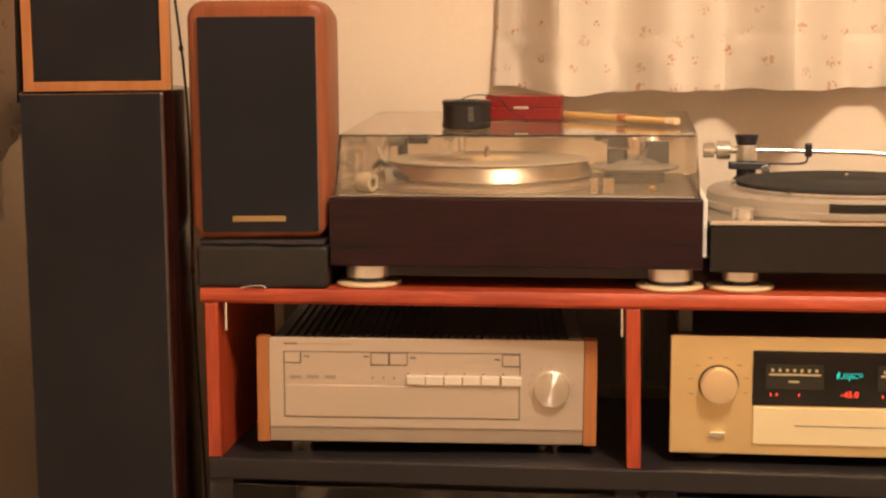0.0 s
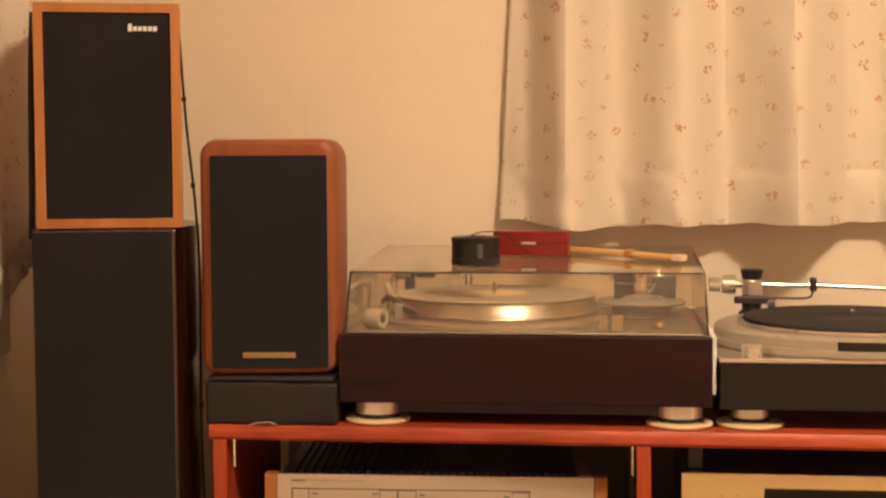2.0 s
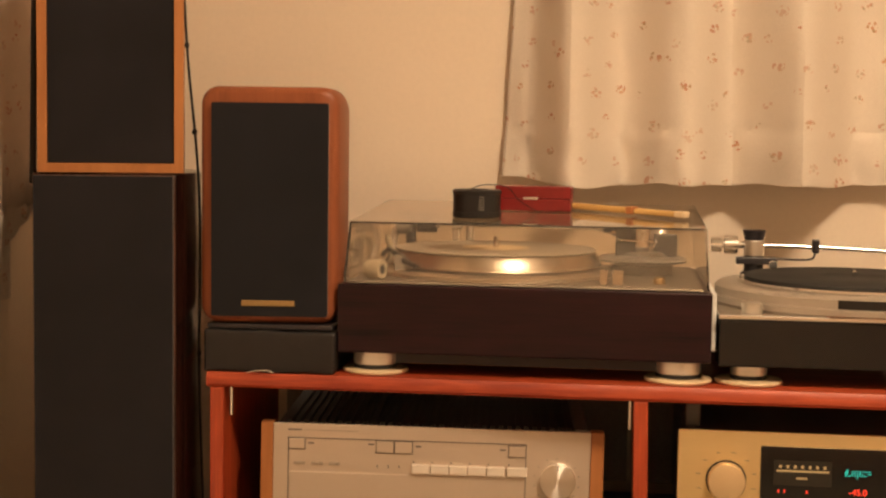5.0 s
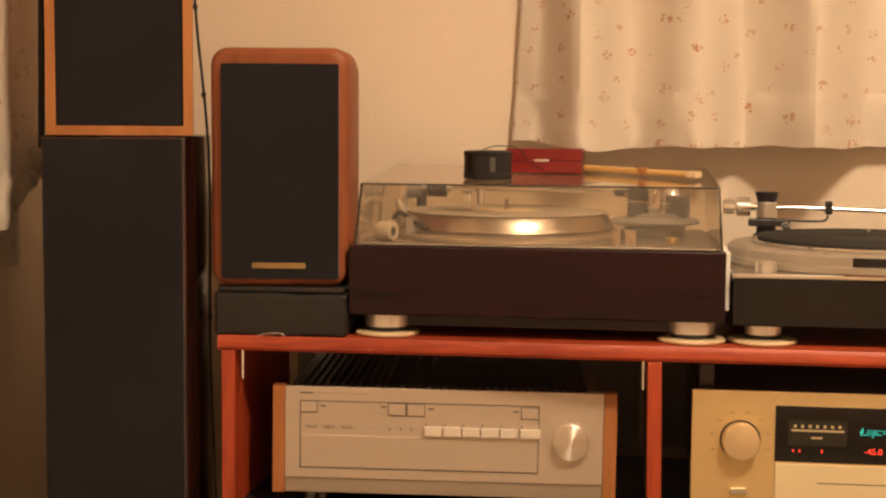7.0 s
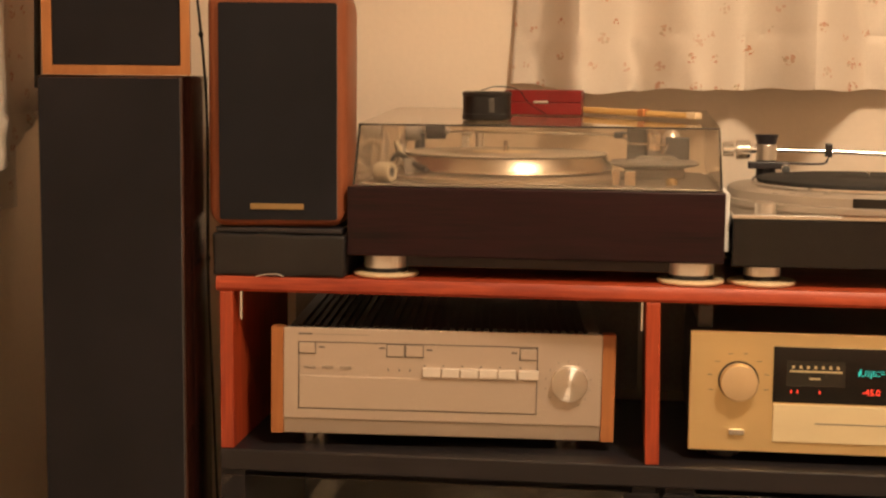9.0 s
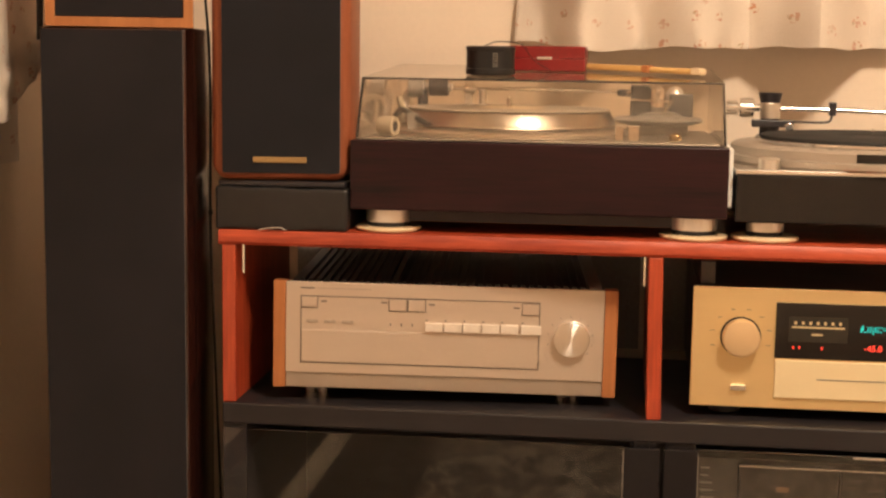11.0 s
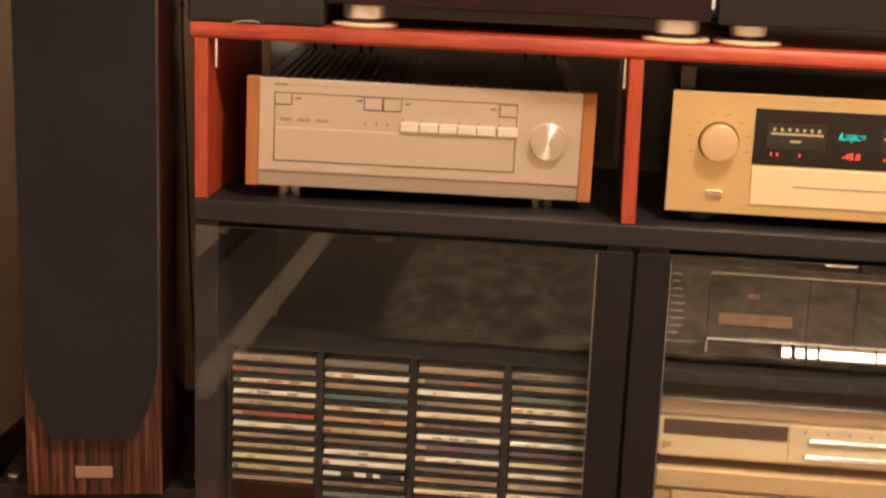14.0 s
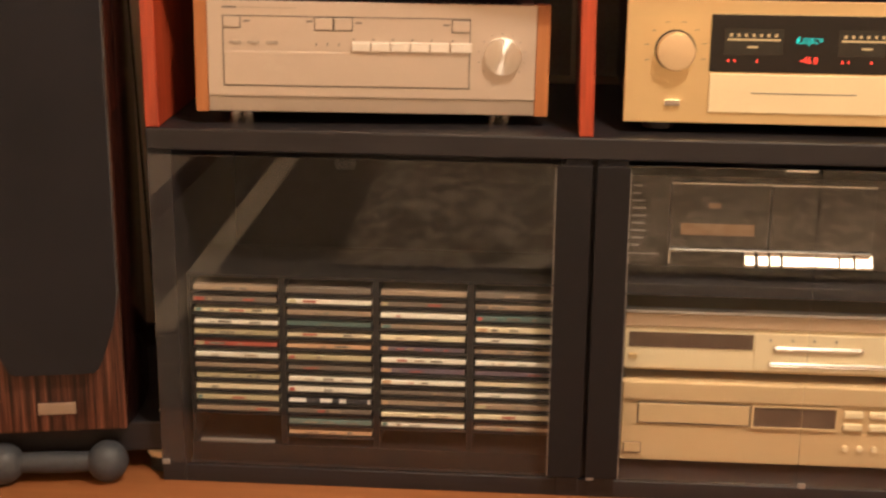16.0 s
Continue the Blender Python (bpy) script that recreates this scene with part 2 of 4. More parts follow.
GOLD = plain("champagne_face", (0.82, 0.62, 0.315), 0.36, 0.65, grain=900.0, vary=0.03, relief=0.03, stretch=(0.05, 1, 1))
GOLD_PALE = plain("pale_champagne_face", (0.86, 0.73, 0.46), 0.36, 0.2, grain=900.0, vary=0.03, relief=0.03, stretch=(0.05, 1, 1))
hair = AMP_FACE.node_tree.nodes["Principled BSDF"]
hair.inputs["Anisotropic"].default_value = 0.8
lay = AMP_FACE.node_tree.nodes.new("ShaderNodeCombineXYZ")
lay.inputs[0].default_value, lay.inputs[1].default_value = 0.997, 0.077
AMP_FACE.node_tree.links.new(lay.outputs[0], hair.inputs["Tangent"])
SPUN = knob_metal("spun_silver", (0.94, 0.88, 0.81), 0.45)
SPUN_GOLD = plain("spun_gold", (0.80, 0.60, 0.35), 0.32, 0.5, grain=900.0, vary=0.03, relief=0.02)
FOOT_METAL = plain("turned_aluminium", (0.78, 0.73, 0.68), 0.3, 0.75, grain=500.0, vary=0.05, relief=0.02)
DECK_GREY = plain("deck_grey", (0.24, 0.21, 0.18), 0.4, 0.5, grain=500.0, vary=0.06, relief=0.03)
CHROME = brushed("chrome", (0.9, 0.88, 0.85), 0.08, vary=0.02)
BRASS = plain("old_brass", (0.44, 0.31, 0.14), 0.4, 0.8, grain=300.0, vary=0.2)
STEEL_TOP = plain("dark_steel", (0.085, 0.080, 0.077), 0.35, 0.3, grain=300.0)
GREY_TRIM = plain("grey_trim", (0.30, 0.28, 0.26), 0.35, 0.3, grain=300.0)
PAD = plain("beech_pad", (0.72, 0.55, 0.34), 0.55, grain=180.0, vary=0.1)
RED_BOX = plain("red_leatherette", (0.20, 0.012, 0.011), 0.3, grain=220.0, vary=0.12)
YELLOW_WOOD = wood("pale_stick_wood", (0.55, 0.30, 0.08), (0.78, 0.52, 0.20), "x", 0.45, 8.0)
INK = plain("grey_ink", (0.20, 0.17, 0.145), 0.6)
METER = plain("meter_glass", (0.032, 0.028, 0.022), 0.15, grain=80.0, relief=0.0)
LINE = plain("groove_dark", (0.13, 0.105, 0.088), 0.6)
WHITE = plain("white_print", (0.82, 0.80, 0.76), 0.5)
PLAYER_GOLD = plain("player_champagne", (0.66, 0.49, 0.265), 0.42, 0.25, grain=900.0, vary=0.04, relief=0.03, stretch=(0.05, 1, 1))
PLAYER_LIP = plain("player_rose_champagne", (0.62, 0.45, 0.29), 0.40, 0.3, grain=900.0, vary=0.04, relief=0.03, stretch=(0.05, 1, 1))
PLAYER_DISPLAY = plain("brown_display", (0.12, 0.075, 0.05), 0.2, grain=60.0, relief=0.0, vary=0.2)
TAPE_BROWN = plain("cassette_brown", (0.21, 0.125, 0.065), 0.5, grain=120.0)
BOX_VINYL = plain("soft_black_vinyl", (0.014, 0.013, 0.014), 0.42, grain=45.0, vary=0.3, relief=0.5)
MAT_GREY = plain("pale_grey_mat", (0.40, 0.345, 0.28), 0.5, 0.1, grain=200.0, vary=0.08)
DECK_SILVER = plain("deck_silver", (0.50, 0.44, 0.37), 0.38, 0.6, grain=600.0, vary=0.05, relief=0.03)
PUCK = plain("black_weight", (0.0085, 0.0085, 0.0095), 0.35, grain=400.0)
ROLL = plain("aged_paper_roll", (0.40, 0.34, 0.25), 0.7, grain=200.0)
SMOKE = clear("smoked_glass", (0.94, 0.92, 0.90), 0.01, 1.5)
ACRYLIC = clear("clear_acrylic", (0.80, 0.72, 0.62), 0.03, 1.40, 0.035)
DISPLAY = plain("display_black", (0.012, 0.011, 0.010), 0.08, grain=60.0, relief=0.0)
GLOW_RED = glowing("red_digits", (1.0, 0.05, 0.02), 2.2)
GLOW_TEAL = glowing("teal_glow", (0.05, 0.75, 0.55), 0.7)
GLOW_WARM = glowing("warm_scale", (0.9, 0.55, 0.2), 0.45)
LAMP_GLOW = glowing("lamp_diffuser", (1.0, 0.74, 0.47), 70.0)


# ---- builders ----
def thing(name, m, label, category, group="", kind=""):
    ob = new(name)
    ob.empty_display_size = 0.05
    ob.matrix_world = m
    return tagged(ob, label, category, group, kind)


def part(name, bm, material, parent, label="", smooth=False, kind=""):
    me = bpy.data.meshes.new(name)
    bmesh.ops.recalc_face_normals(bm, faces=bm.faces)
    bm.to_mesh(me)
    bm.free()
    me.materials.append(material)
    if smooth:
        for p in me.polygons:
            p.use_smooth = True
        me.set_sharp_from_angle(angle=radians(35))
    ob = new(name, me)
    ob.parent = parent
    return tagged(ob, label, kind=kind)


def box(x0, x1, y0, y1, z0, z1, bevel=0.0, segs=2, bm=None):
    own = bm is None
    bm = bmesh.new() if own else bm
    r = bmesh.ops.create_cube(bm, size=1.0)
    bmesh.ops.scale(bm, vec=(x1 - x0, y1 - y0, z1 - z0), verts=r["verts"])
    bmesh.ops.translate(bm, vec=((x0 + x1) / 2, (y0 + y1) / 2, (z0 + z1) / 2), verts=r["verts"])
    if bevel:
        edges = list({e for v in r["verts"] for e in v.link_edges})
        bmesh.ops.bevel(bm, geom=edges, offset=bevel, segments=segs, profile=0.5, affect="EDGES")
    return bm


def disc(c, r, h, axis="z", segs=40, r2=None, bevel=0.0, bm=None):
    """A cylinder or cone that stands on c and reaches h along axis."""
    bm = bmesh.new() if bm is None else bm
    res = bmesh.ops.create_cone(bm, cap_ends=True, segments=segs, radius1=r, radius2=r if r2 is None else r2, depth=h)
    vs = res["verts"]
    bmesh.ops.translate(bm, vec=(0, 0, h / 2), verts=vs)
    if bevel:
        edges = [e for e in {e for v in vs for e in v.link_edges} if abs(e.verts[0].co.z - e.verts[1].co.z) < 1e-6]
        out = bmesh.ops.bevel(bm, geom=edges, offset=bevel, segments=2, profile=0.5, affect="EDGES")
        vs = list({*out["verts"], *[v for v in vs if v.is_valid]})
    turn = {"z": Matrix.Identity(3), "y": Matrix.Rotation(radians(-90), 3, "X"), "-y": Matrix.Rotation(radians(90), 3, "X"), "x": Matrix.Rotation(radians(90), 3, "Y")}[axis]
    bmesh.ops.rotate(bm, cent=(0, 0, 0), matrix=turn, verts=vs)
    bmesh.ops.translate(bm, vec=c, verts=vs)
    return bm


def lathe(profile, segs=48, bm=None):
    """Turns a profile of (radius, height) about z."""
    bm = bmesh.new() if bm is None else bm
    rings = []
    for r, z in profile:
        rings.append([bm.verts.new((r * math.cos(a), r * math.sin(a), z)) for a in (2 * math.pi * i / segs for i in range(segs))])
    for a, b in zip(rings, rings[1:]):
        for i in range(segs):
            bm.faces.new((a[i], a[(i + 1) % segs], b[(i + 1) % segs], b[i]))
    bm.faces.new(rings[0][::-1])
    bm.faces.new(rings[-1])
    return bm


def tube(points, r, segs=10, bm=None):
    """A round cable or rod along points."""
    bm = bmesh.new() if bm is None else bm
    pts = [Vector(p) for p in points]
    rings = []
    for i, p in enumerate(pts):
        d = (pts[min(i + 1, len(pts) - 1)] - pts[max(i - 1, 0)]).normalized()
        side = d.cross(Vector((0.31, 0.95, 0.05))).normalized()
        up = d.cross(side)
        rings.append([bm.verts.new(p + r * (math.cos(a) * side + math.sin(a) * up)) for a in (2 * math.pi * k / segs for k in range(segs))])
    for a, b in zip(rings, rings[1:]):
        for k in range(segs):
            bm.faces.new((a[k], a[(k + 1) % segs], b[(k + 1) % segs], b[k]))
    bm.faces.new(rings[0][::-1])
    bm.faces.new(rings[-1])
    return bm


def smooth_path(pts, n=10):
    """Catmull-Rom points through pts."""
    p = [Vector(q) for q in pts]
    p = [2 * p[0] - p[1]] + p + [2 * p[-1] - p[-2]]
    out = []
    for i in range(1, len(p) - 2):
        for k in range(n):
            t = k / n
            out.append(0.5 * (2 * p[i] + (p[i + 1] - p[i - 1]) * t + (2 * p[i - 1] - 5 * p[i] + 4 * p[i + 1] - p[i + 2]) * t * t + (3 * p[i] - p[i - 1] - 3 * p[i + 1] + p[i + 2]) * t ** 3))
    return out + [p[-2]]


def slab(outline, y0, y1, bm=None):
    """An upright plate with an outline in x and z, from y0 to y1."""
    bm = bmesh.new() if bm is None else bm
    a = [bm.verts.new((x, y0, z)) for x, z in outline]
    b = [bm.verts.new((x, y1, z)) for x, z in outline]
    n = len(outline)
    bm.faces.new(a)
    bm.faces.new(b[::-1])
    for i in range(n):
        bm.faces.new((a[i], b[i], b[(i + 1) % n], a[(i + 1) % n]))
    return bm


def frame_ring(x0, x1, z0, z1, w, y0, y1):
    """A rectangular frame of four mitred bars."""
    bm = bmesh.new()
    o = [(x0, z0), (x1, z0), (x1, z1), (x0, z1)]
    i = [(x0 + w, z0 + w), (x1 - w, z0 + w), (x1 - w, z1 - w), (x0 + w, z1 - w)]
    vo0, vo1 = [[bm.verts.new((x, y, z)) for x, z in o] for y in (y0, y1)]
    vi0, vi1 = [[bm.verts.new((x, y, z)) for x, z in i] for y in (y0, y1)]
    for k in range(4):
        j = (k + 1) % 4
        bm.faces.new((vo0[k], vo0[j], vi0[j], vi0[k]))
        bm.faces.new((vo1[k], vi1[k], vi1[j], vo1[j]))
        bm.faces.new((vo0[k], vo1[k], vo1[j], vo0[j]))
        bm.faces.new((vi0[k], vi0[j], vi1[j], vi1[k]))
    return bm


# ---- the room ----
def structure(name, bm, material, label, category, smooth=False):
    ob = part(name, bm, material, None, smooth=smooth)
    return tagged(ob, label, category, kind="structure")


# WX1 and WY0: unseen walls, set close to bounce more light into the bays
WX0, WX1, WY0, WY1 = -0.38, 2.6, -3.3, 0.50
structure("floor", box(WX0, WX1, WY0, WY1, FLOOR - 0.1, FLOOR), FLOOR_WOOD, "glossy orange-brown wooden floor boards", "floor")
structure("wall_back", box(WX0 - 0.1, WX1 + 0.1, WY1, WY1 + 0.1, FLOOR - 0.1, CEIL), PLASTER, "cream painted plaster wall behind the shelf", "wall")
structure("wall_left", box(WX0 - 0.1, WX0, WY0, WY1, FLOOR - 0.1, CEIL), PLASTER, "cream painted side wall with a curtain", "wall")
structure("wall_right", box(WX1, WX1 + 0.1, WY0, WY1, FLOOR - 0.1, CEIL), PLASTER, "plain cream painted wall", "wall")
structure("wall_front", box(WX0 - 0.1, WX1 + 0.1, WY0 - 0.1, WY0, FLOOR - 0.1, CEIL), PLASTER, "plain cream painted wall", "wall")
structure("ceiling", box(WX0 - 0.1, WX1 + 0.1, WY0 - 0.1, WY1 + 0.1, CEIL, CEIL + 0.1), CEILING_PAINT, "plain off-white painted ceiling", "ceiling")
structure("baseboard_back", box(WX0 + 0.012, WX1, WY1 - 0.012, WY1, FLOOR, FLOOR + 0.06, 0.002), BASEBOARD, "dark brown baseboard along the wall", "baseboard")
structure("baseboard_left", box(WX0, WX0 + 0.012, WY0, WY1, FLOOR, FLOOR + 0.06, 0.002), BASEBOARD, "dark brown baseboard along the side wall", "baseboard")

CARPET = rug_weave("dark_carpet", 0.42, 0.35)
PALE_TRIM = plain("pale_trim", (0.72, 0.64, 0.5), 0.6, grain=120.0)
carpet = part("dark_carpet", box(WX0 + 0.02, 2.4, -2.9, -0.27, FLOOR, FLOOR + 0.008, 0.003), CARPET, None)
tagged(carpet, "dark brown carpet laid on the wooden floor", "carpet")
rug = part("mottled_rug", box(0.10, 2.1, -2.6, -1.02, FLOOR + 0.008, FLOOR + 0.02, 0.004), RUG, None)
tagged(rug, "mottled grey-brown woven rug on the dark carpet", "rug")
strip = part("floor_trim_strip", box(-0.195, -0.135, -2.9, -0.6, FLOOR + 0.008, FLOOR + 0.014, 0.002), PALE_TRIM, None)
tagged(strip, "pale wooden trim strip along the carpet's edge", "trim", kind="structure")

# the lamp that lights the room
lamp = thing("ceiling_lamp", pose(LAMP[0], LAMP[1], LAMP[2]), "round warm-white ceiling lamp, switched on", "lamp")
part("lamp_base", disc((0, 0, 0.056), 0.12, CEIL - LAMP[2] - 0.056, bevel=0.004), WHITE, lamp)
part("diffuser", lathe([(0.12, -0.004), (0.165, 0.002), (0.185, 0.016), (0.19, 0.035), (0.185, 0.055)]), LAMP_GLOW, lamp, "glowing round diffuser", True)


# ---- curtains ----
FOLD_X = [0.354, 0.394, 0.474, 0.552, 0.655, 0.728, 0.825, 0.915, 0.965, 1.04, 1.12]
FOLD_OUT = [0.020, 0.024, 0.130, 0.042, 0.122, 0.055, 0.150, 0.044, 0.036, 0.120, 0.035]


def deep_folds(x):
    """How far the window curtain stands into the room, pleat by pleat."""
    if x > 1.12:
        return 0.075 - 0.04 * math.cos(6.283 * (x - 1.12) / 0.2)
    k = max(0, min(len(FOLD_X) - 2, sum(1 for q in FOLD_X if q <= x) - 1))
    u = min(1.0, max(0.0, (x - FOLD_X[k]) / (FOLD_X[k + 1] - FOLD_X[k])))
    crisp = 0.42 if k in (5, 6) else 0.15
    return FOLD_OUT[k] + (FOLD_OUT[k + 1] - FOLD_OUT[k]) * (crisp * u + (1 - crisp) * (0.5 - 0.5 * math.cos(math.pi * u)))


def level_hem(x):
    """Height of the window curtain's lower edge: nearly level, sagging at the second pleat."""
    return 0.009 * max(0.0, 1 - (x - 0.354) / 0.11) - 0.006 * math.exp(-((x - 0.5) / 0.09) ** 2) + 0.0015 * math.sin(34 * x) + 0.0012 * math.sin(83 * x + 1) + 0.004 * (x - 0.36)


def swept_hem(x):
    """The side curtain's lower edge, which sweeps up towards the corner of the room."""
    return 0.003 * math.sin(11 * x) + 0.42 * max(0.0, x) * min(1.0, max(0.0, x) / 0.1)


def side_folds(x):
    """The side curtain stands out from the wall in front of the loudspeaker and lies back beside it."""
    u = min(1.0, max(0.0, (0.13 - x) / 0.11))
    return 0.006 * u * u * (3 - 2 * u) * (1 + 0.45 * math.sin(38 * x + 1.2))


def curtain(name, x0, x1, y, z0, z1, seed, hem, label, group="", pleats=None, edge=None):
    """A hanging curtain with uneven folds that open towards the hem, a stitched hem and a wavy lower edge."""
    rnd = random.Random(seed)
    waves = [(rnd.uniform(0.9, 1.2) * f, rnd.uniform(0, 6.28), a) for f, a in ((5.2, 0.016), (8.3, 0.011), (13.1, 0.006), (29.0, 0.0018))]
    nx, nz = int((x1 - x0) / 0.006), 70
    bm = bmesh.new()
    grid = []
    for j in range(nz + 1):
        v = (j / nz) ** 1.7
        row = []
        for i in range(nx + 1):
            x = x0 + (x1 - x0) * i / nx
            drop = edge(x) if edge else 0.006 * math.sin(7.3 * x + seed) + 0.004 * math.sin(19 * x)
            z = z0 + drop * (1 - v) + (z1 - z0) * v
            up = min(1.0, (z - z0) / 0.9)
            d = sum(a * math.sin(6.283 * f * (x + 0.02 * math.sin(3 * z)) + p) for f, p, a in waves) * (1.05 - 0.25 * up) * (0.22 if pleats else 1.0)
            if pleats:
                d -= pleats(x + 0.008 * math.sin(2.2 * (z - z0))) * (1.0 - 0.15 * up)
            d += 0.004 * noise.noise(Vector((x * 9, z * 6, seed))) + 0.0035 * noise.noise(Vector((x * 22 + z * 9, z * 7 - x * 4, seed)))
            if abs(z - (z0 + hem)) < 0.004:
                d += 0.0025
            if z < z0 + hem:
                d -= 0.002 + 0.006 * noise.noise(Vector((x * 38, z * 20, seed)))
            lean = 0.055 * max(0.0, 1 - (x - x0) / 0.1) * (z - z0) if pleats is deep_folds else 0.0
            row.append(bm.verts.new((x + lean, y + d, z)))
        grid.append(row)
    for a, b in zip(grid, grid[1:]):
        for i in range(nx):
            bm.faces.new((a[i], a[i + 1], b[i + 1], b[i]))
    ob = part(name, bm, CURTAIN, None, smooth=True)
    for p in ob.data.polygons:
        p.use_smooth = True
    mod = ob.modifiers.new("cloth", "SOLIDIFY")
    mod.thickness, mod.offset = 0.0016, 0
    return tagged(ob, label, "curtain", group)


curtain("window_curtain", 0.356, 2.0, WY1, 0.9725, 2.12, 3, 0.085, "cream cotton curtain with small red flower sprigs", "floral curtains", deep_folds, level_hem)
side_curtain = curtain("side_curtain", -1.9, 0.30, 0.0, 0.858, 2.12, 8, 0.075, "cream floral curtain hanging along the side wall", "floral curtains", side_folds, swept_hem)
side_curtain.matrix_world = pose(-0.318, 0, 0, 0, 0, 90)
lining = curtain("curtain_lining", -1.9, 0.20, 0.0, 0.787, 2.12, 5, 0.03, "plain lower layer behind the floral side curtain", "floral curtains", None, lambda x: 0.002 * math.sin(9 * x))
lining.matrix_world = Matrix.Translation((-0.371, 0, 0)) @ Matrix.Rotation(radians(90), 4, "Z") @ Matrix.Diagonal((1, 0.1, 1, 1))


STILE = plain("black_door_border", (0.0085, 0.0072, 0.0088), 0.6, grain=90.0, vary=0.2, spec=0.35)

# ---- the low cabinet with glass doors ----
CAB_TOP = 0.48
cab = thing("tv_bench", pose(0, 0, FLOOR), "low black-brown cabinet with smoked glass doors", "cabinet")
H = CAB_TOP - FLOOR
part("top", box(0, 1.22, 0.0, 0.40, H - 0.030, H, 0.0025), BLACK_ASH, cab)
part("bottom", box(0.0345, 1.1745, 0.012, 0.384, 0.006, 0.022, 0.001), BLACK_ASH, cab)
part("plinth", box(0.0345, 1.1745, 0.0045, 0.0118, 0.0, 0.026, 0.001), BLACK_ASH, cab)
for x0, x1 in ((0.0, 0.034), (0.563, 0.594), (0.606, 0.645), (1.175, 1.22)):
    part("side_panel", box(x0, x1, 0.004, 0.395, 0.0, H - 0.0302, 0.001), BLACK_ASH, cab)
part("middle_filler", box(0.5942, 0.6058, 0.02, 0.395, 0.0, H - 0.0302), BLACK_ASH, cab)
part("back_panel", box(0.0345, 1.1745, 0.385, 0.395, 0.022, H - 0.0302), BLACK_ASH, cab)
part("shelf", box(0.6475, 1.1745, 0.03, 0.384, 0.294, 0.311, 0.001), BLACK_ASH, cab)
for x0, x1 in ((0.003, 0.598), (0.603, 0.892), (0.895, 1.217)):
    door = part("glass_door", box(x0, x1, -0.008, -0.003, 0.034, H - 0.034, 0.001), SMOKE, cab, "tinted frameless glass door")
    door.visible_shadow = False
    if x0 < 0.8:
        e0, e1, strip_x = (0.551, 0.5975, 0.5492) if x0 < 0.5 else (0.6035, 0.6475, 0.6478)
        stile = part("stile", box(e0, e1, -0.0112, -0.0082, 0.036, H - 0.036, 0.0008), STILE, door, "black border of the glass door")
        # the highlight along the panel's inner edge, put in as a thin strip
        part("edge_highlight", box(strip_x, strip_x + 0.0010, -0.0105, -0.0082, 0.036, H - 0.040), GREY_TRIM, door, "thin grey strip for the highlight along the panel edge")
    part("hinge", box(x0 + 0.001, x0 + 0.012, -0.011, -0.0082, 0.032, 0.040, 0.0012), GREY_TRIM, door, "tiny grey hinge cap")
    if x0 > 0.5:
        part("hinge", box(x1 - 0.045, x1 - 0.004, -0.011, -0.0082, H - 0.037, H - 0.0342, 0.0006), ALU, door, "small chrome hinge plate")

# colour of the added bay boards, paled to lift the deep shade there
BAY_BACK = plain("bay_back_grey", (0.34, 0.31, 0.28), 0.7, grain=160.0, vary=0.2)

# ---- the red wooden shelf on top ----
SHELF = 0.719
red = thing("red_wooden_shelf", pose(0, 0, CAB_TOP), "red-stained wooden plank shelf standing on the black cabinet", "shelf")
hs = SHELF - CAB_TOP


def plank_top():
    """A long board with a slightly wavy, hand-sanded front edge."""
    bm = bmesh.new()
    n = 90
    rings = []
    for i in range(n + 1):
        x = -0.004 + 1.24 * i / n
        w = 0.0022 * noise.noise(Vector((x * 9, 0, 3))) + 0.0012 * noise.noise(Vector((x * 30, 5, 0)))
        zt = -0.0012 + 0.0012 * noise.noise(Vector((x * 6, 9, 1)))
        rings.append([bm.verts.new(c) for c in ((x, w + 0.003, hs - 0.020), (x, w, hs - 0.016), (x, w, hs - 0.005 + zt), (x, w + 0.004, hs), (x, 0.385, hs), (x, 0.385, hs - 0.020))])
    for a, b in zip(rings, rings[1:]):
        for k in range(6):
            bm.faces.new((a[k], a[(k + 1) % 6], b[(k + 1) % 6], b[k]))
    bm.faces.new(rings[0])
    bm.faces.new(rings[-1][::-1])
    return bm


part("top_plank", plank_top(), RED_WOOD, red, smooth=True)
for x0, tilt in ((0.0, 0.0), (0.574, 0.7), (1.19, 0.0)):
    p = part("upright_plank", box(0, 0.019, 0.003, 0.33, 0.0, hs - 0.0205, 0.002), RED_WOOD_Z, red)
    p.matrix_local = pose(x0 + (0.0045 if tilt else 0), 0, 0, 0, -0.9 if tilt else 0, 0)
for x in (0.0268, 0.5690):
    part("angle_bracket", box(x, x + 0.0026, 0.012, 0.016, hs - 0.060, hs - 0.0212), CHROME, red, "small bright steel angle bracket")
# added boards hide the lit wall so that the bays stay in shade
for x0, x1 in ((0.0, 0.572), (0.606, 1.209)):
    part("bay_shade_board", box(x0, x1, 0.470, 0.478, 0.0, hs + 0.02), BAY_BACK, red, "added grey board that keeps the shelf bay shaded")


# ---- loudspeakers ----
def rounded(x0, x1, z0, z1, r, n=6):
    pts = []
    for cx, cz, a0 in ((x1 - r, z1 - r, 0), (x0 + r, z1 - r, 90), (x0 + r, z0 + r, 180), (x1 - r, z0 + r, 270)):
        for k in range(n + 1):
            a = radians(a0 + 90 * k / n)
            pts.append((cx + r * math.cos(a), cz + r * math.sin(a)))
    return pts[::-1]


# tall floor-standing loudspeaker, turned towards the middle
TOE = 11.5
tower = thing("tower_loudspeaker", pose(-0.234, -0.030, 0.0, 0, 0, TOE), "tall loudspeaker with black cloth front and striped veneer", "loudspeaker")
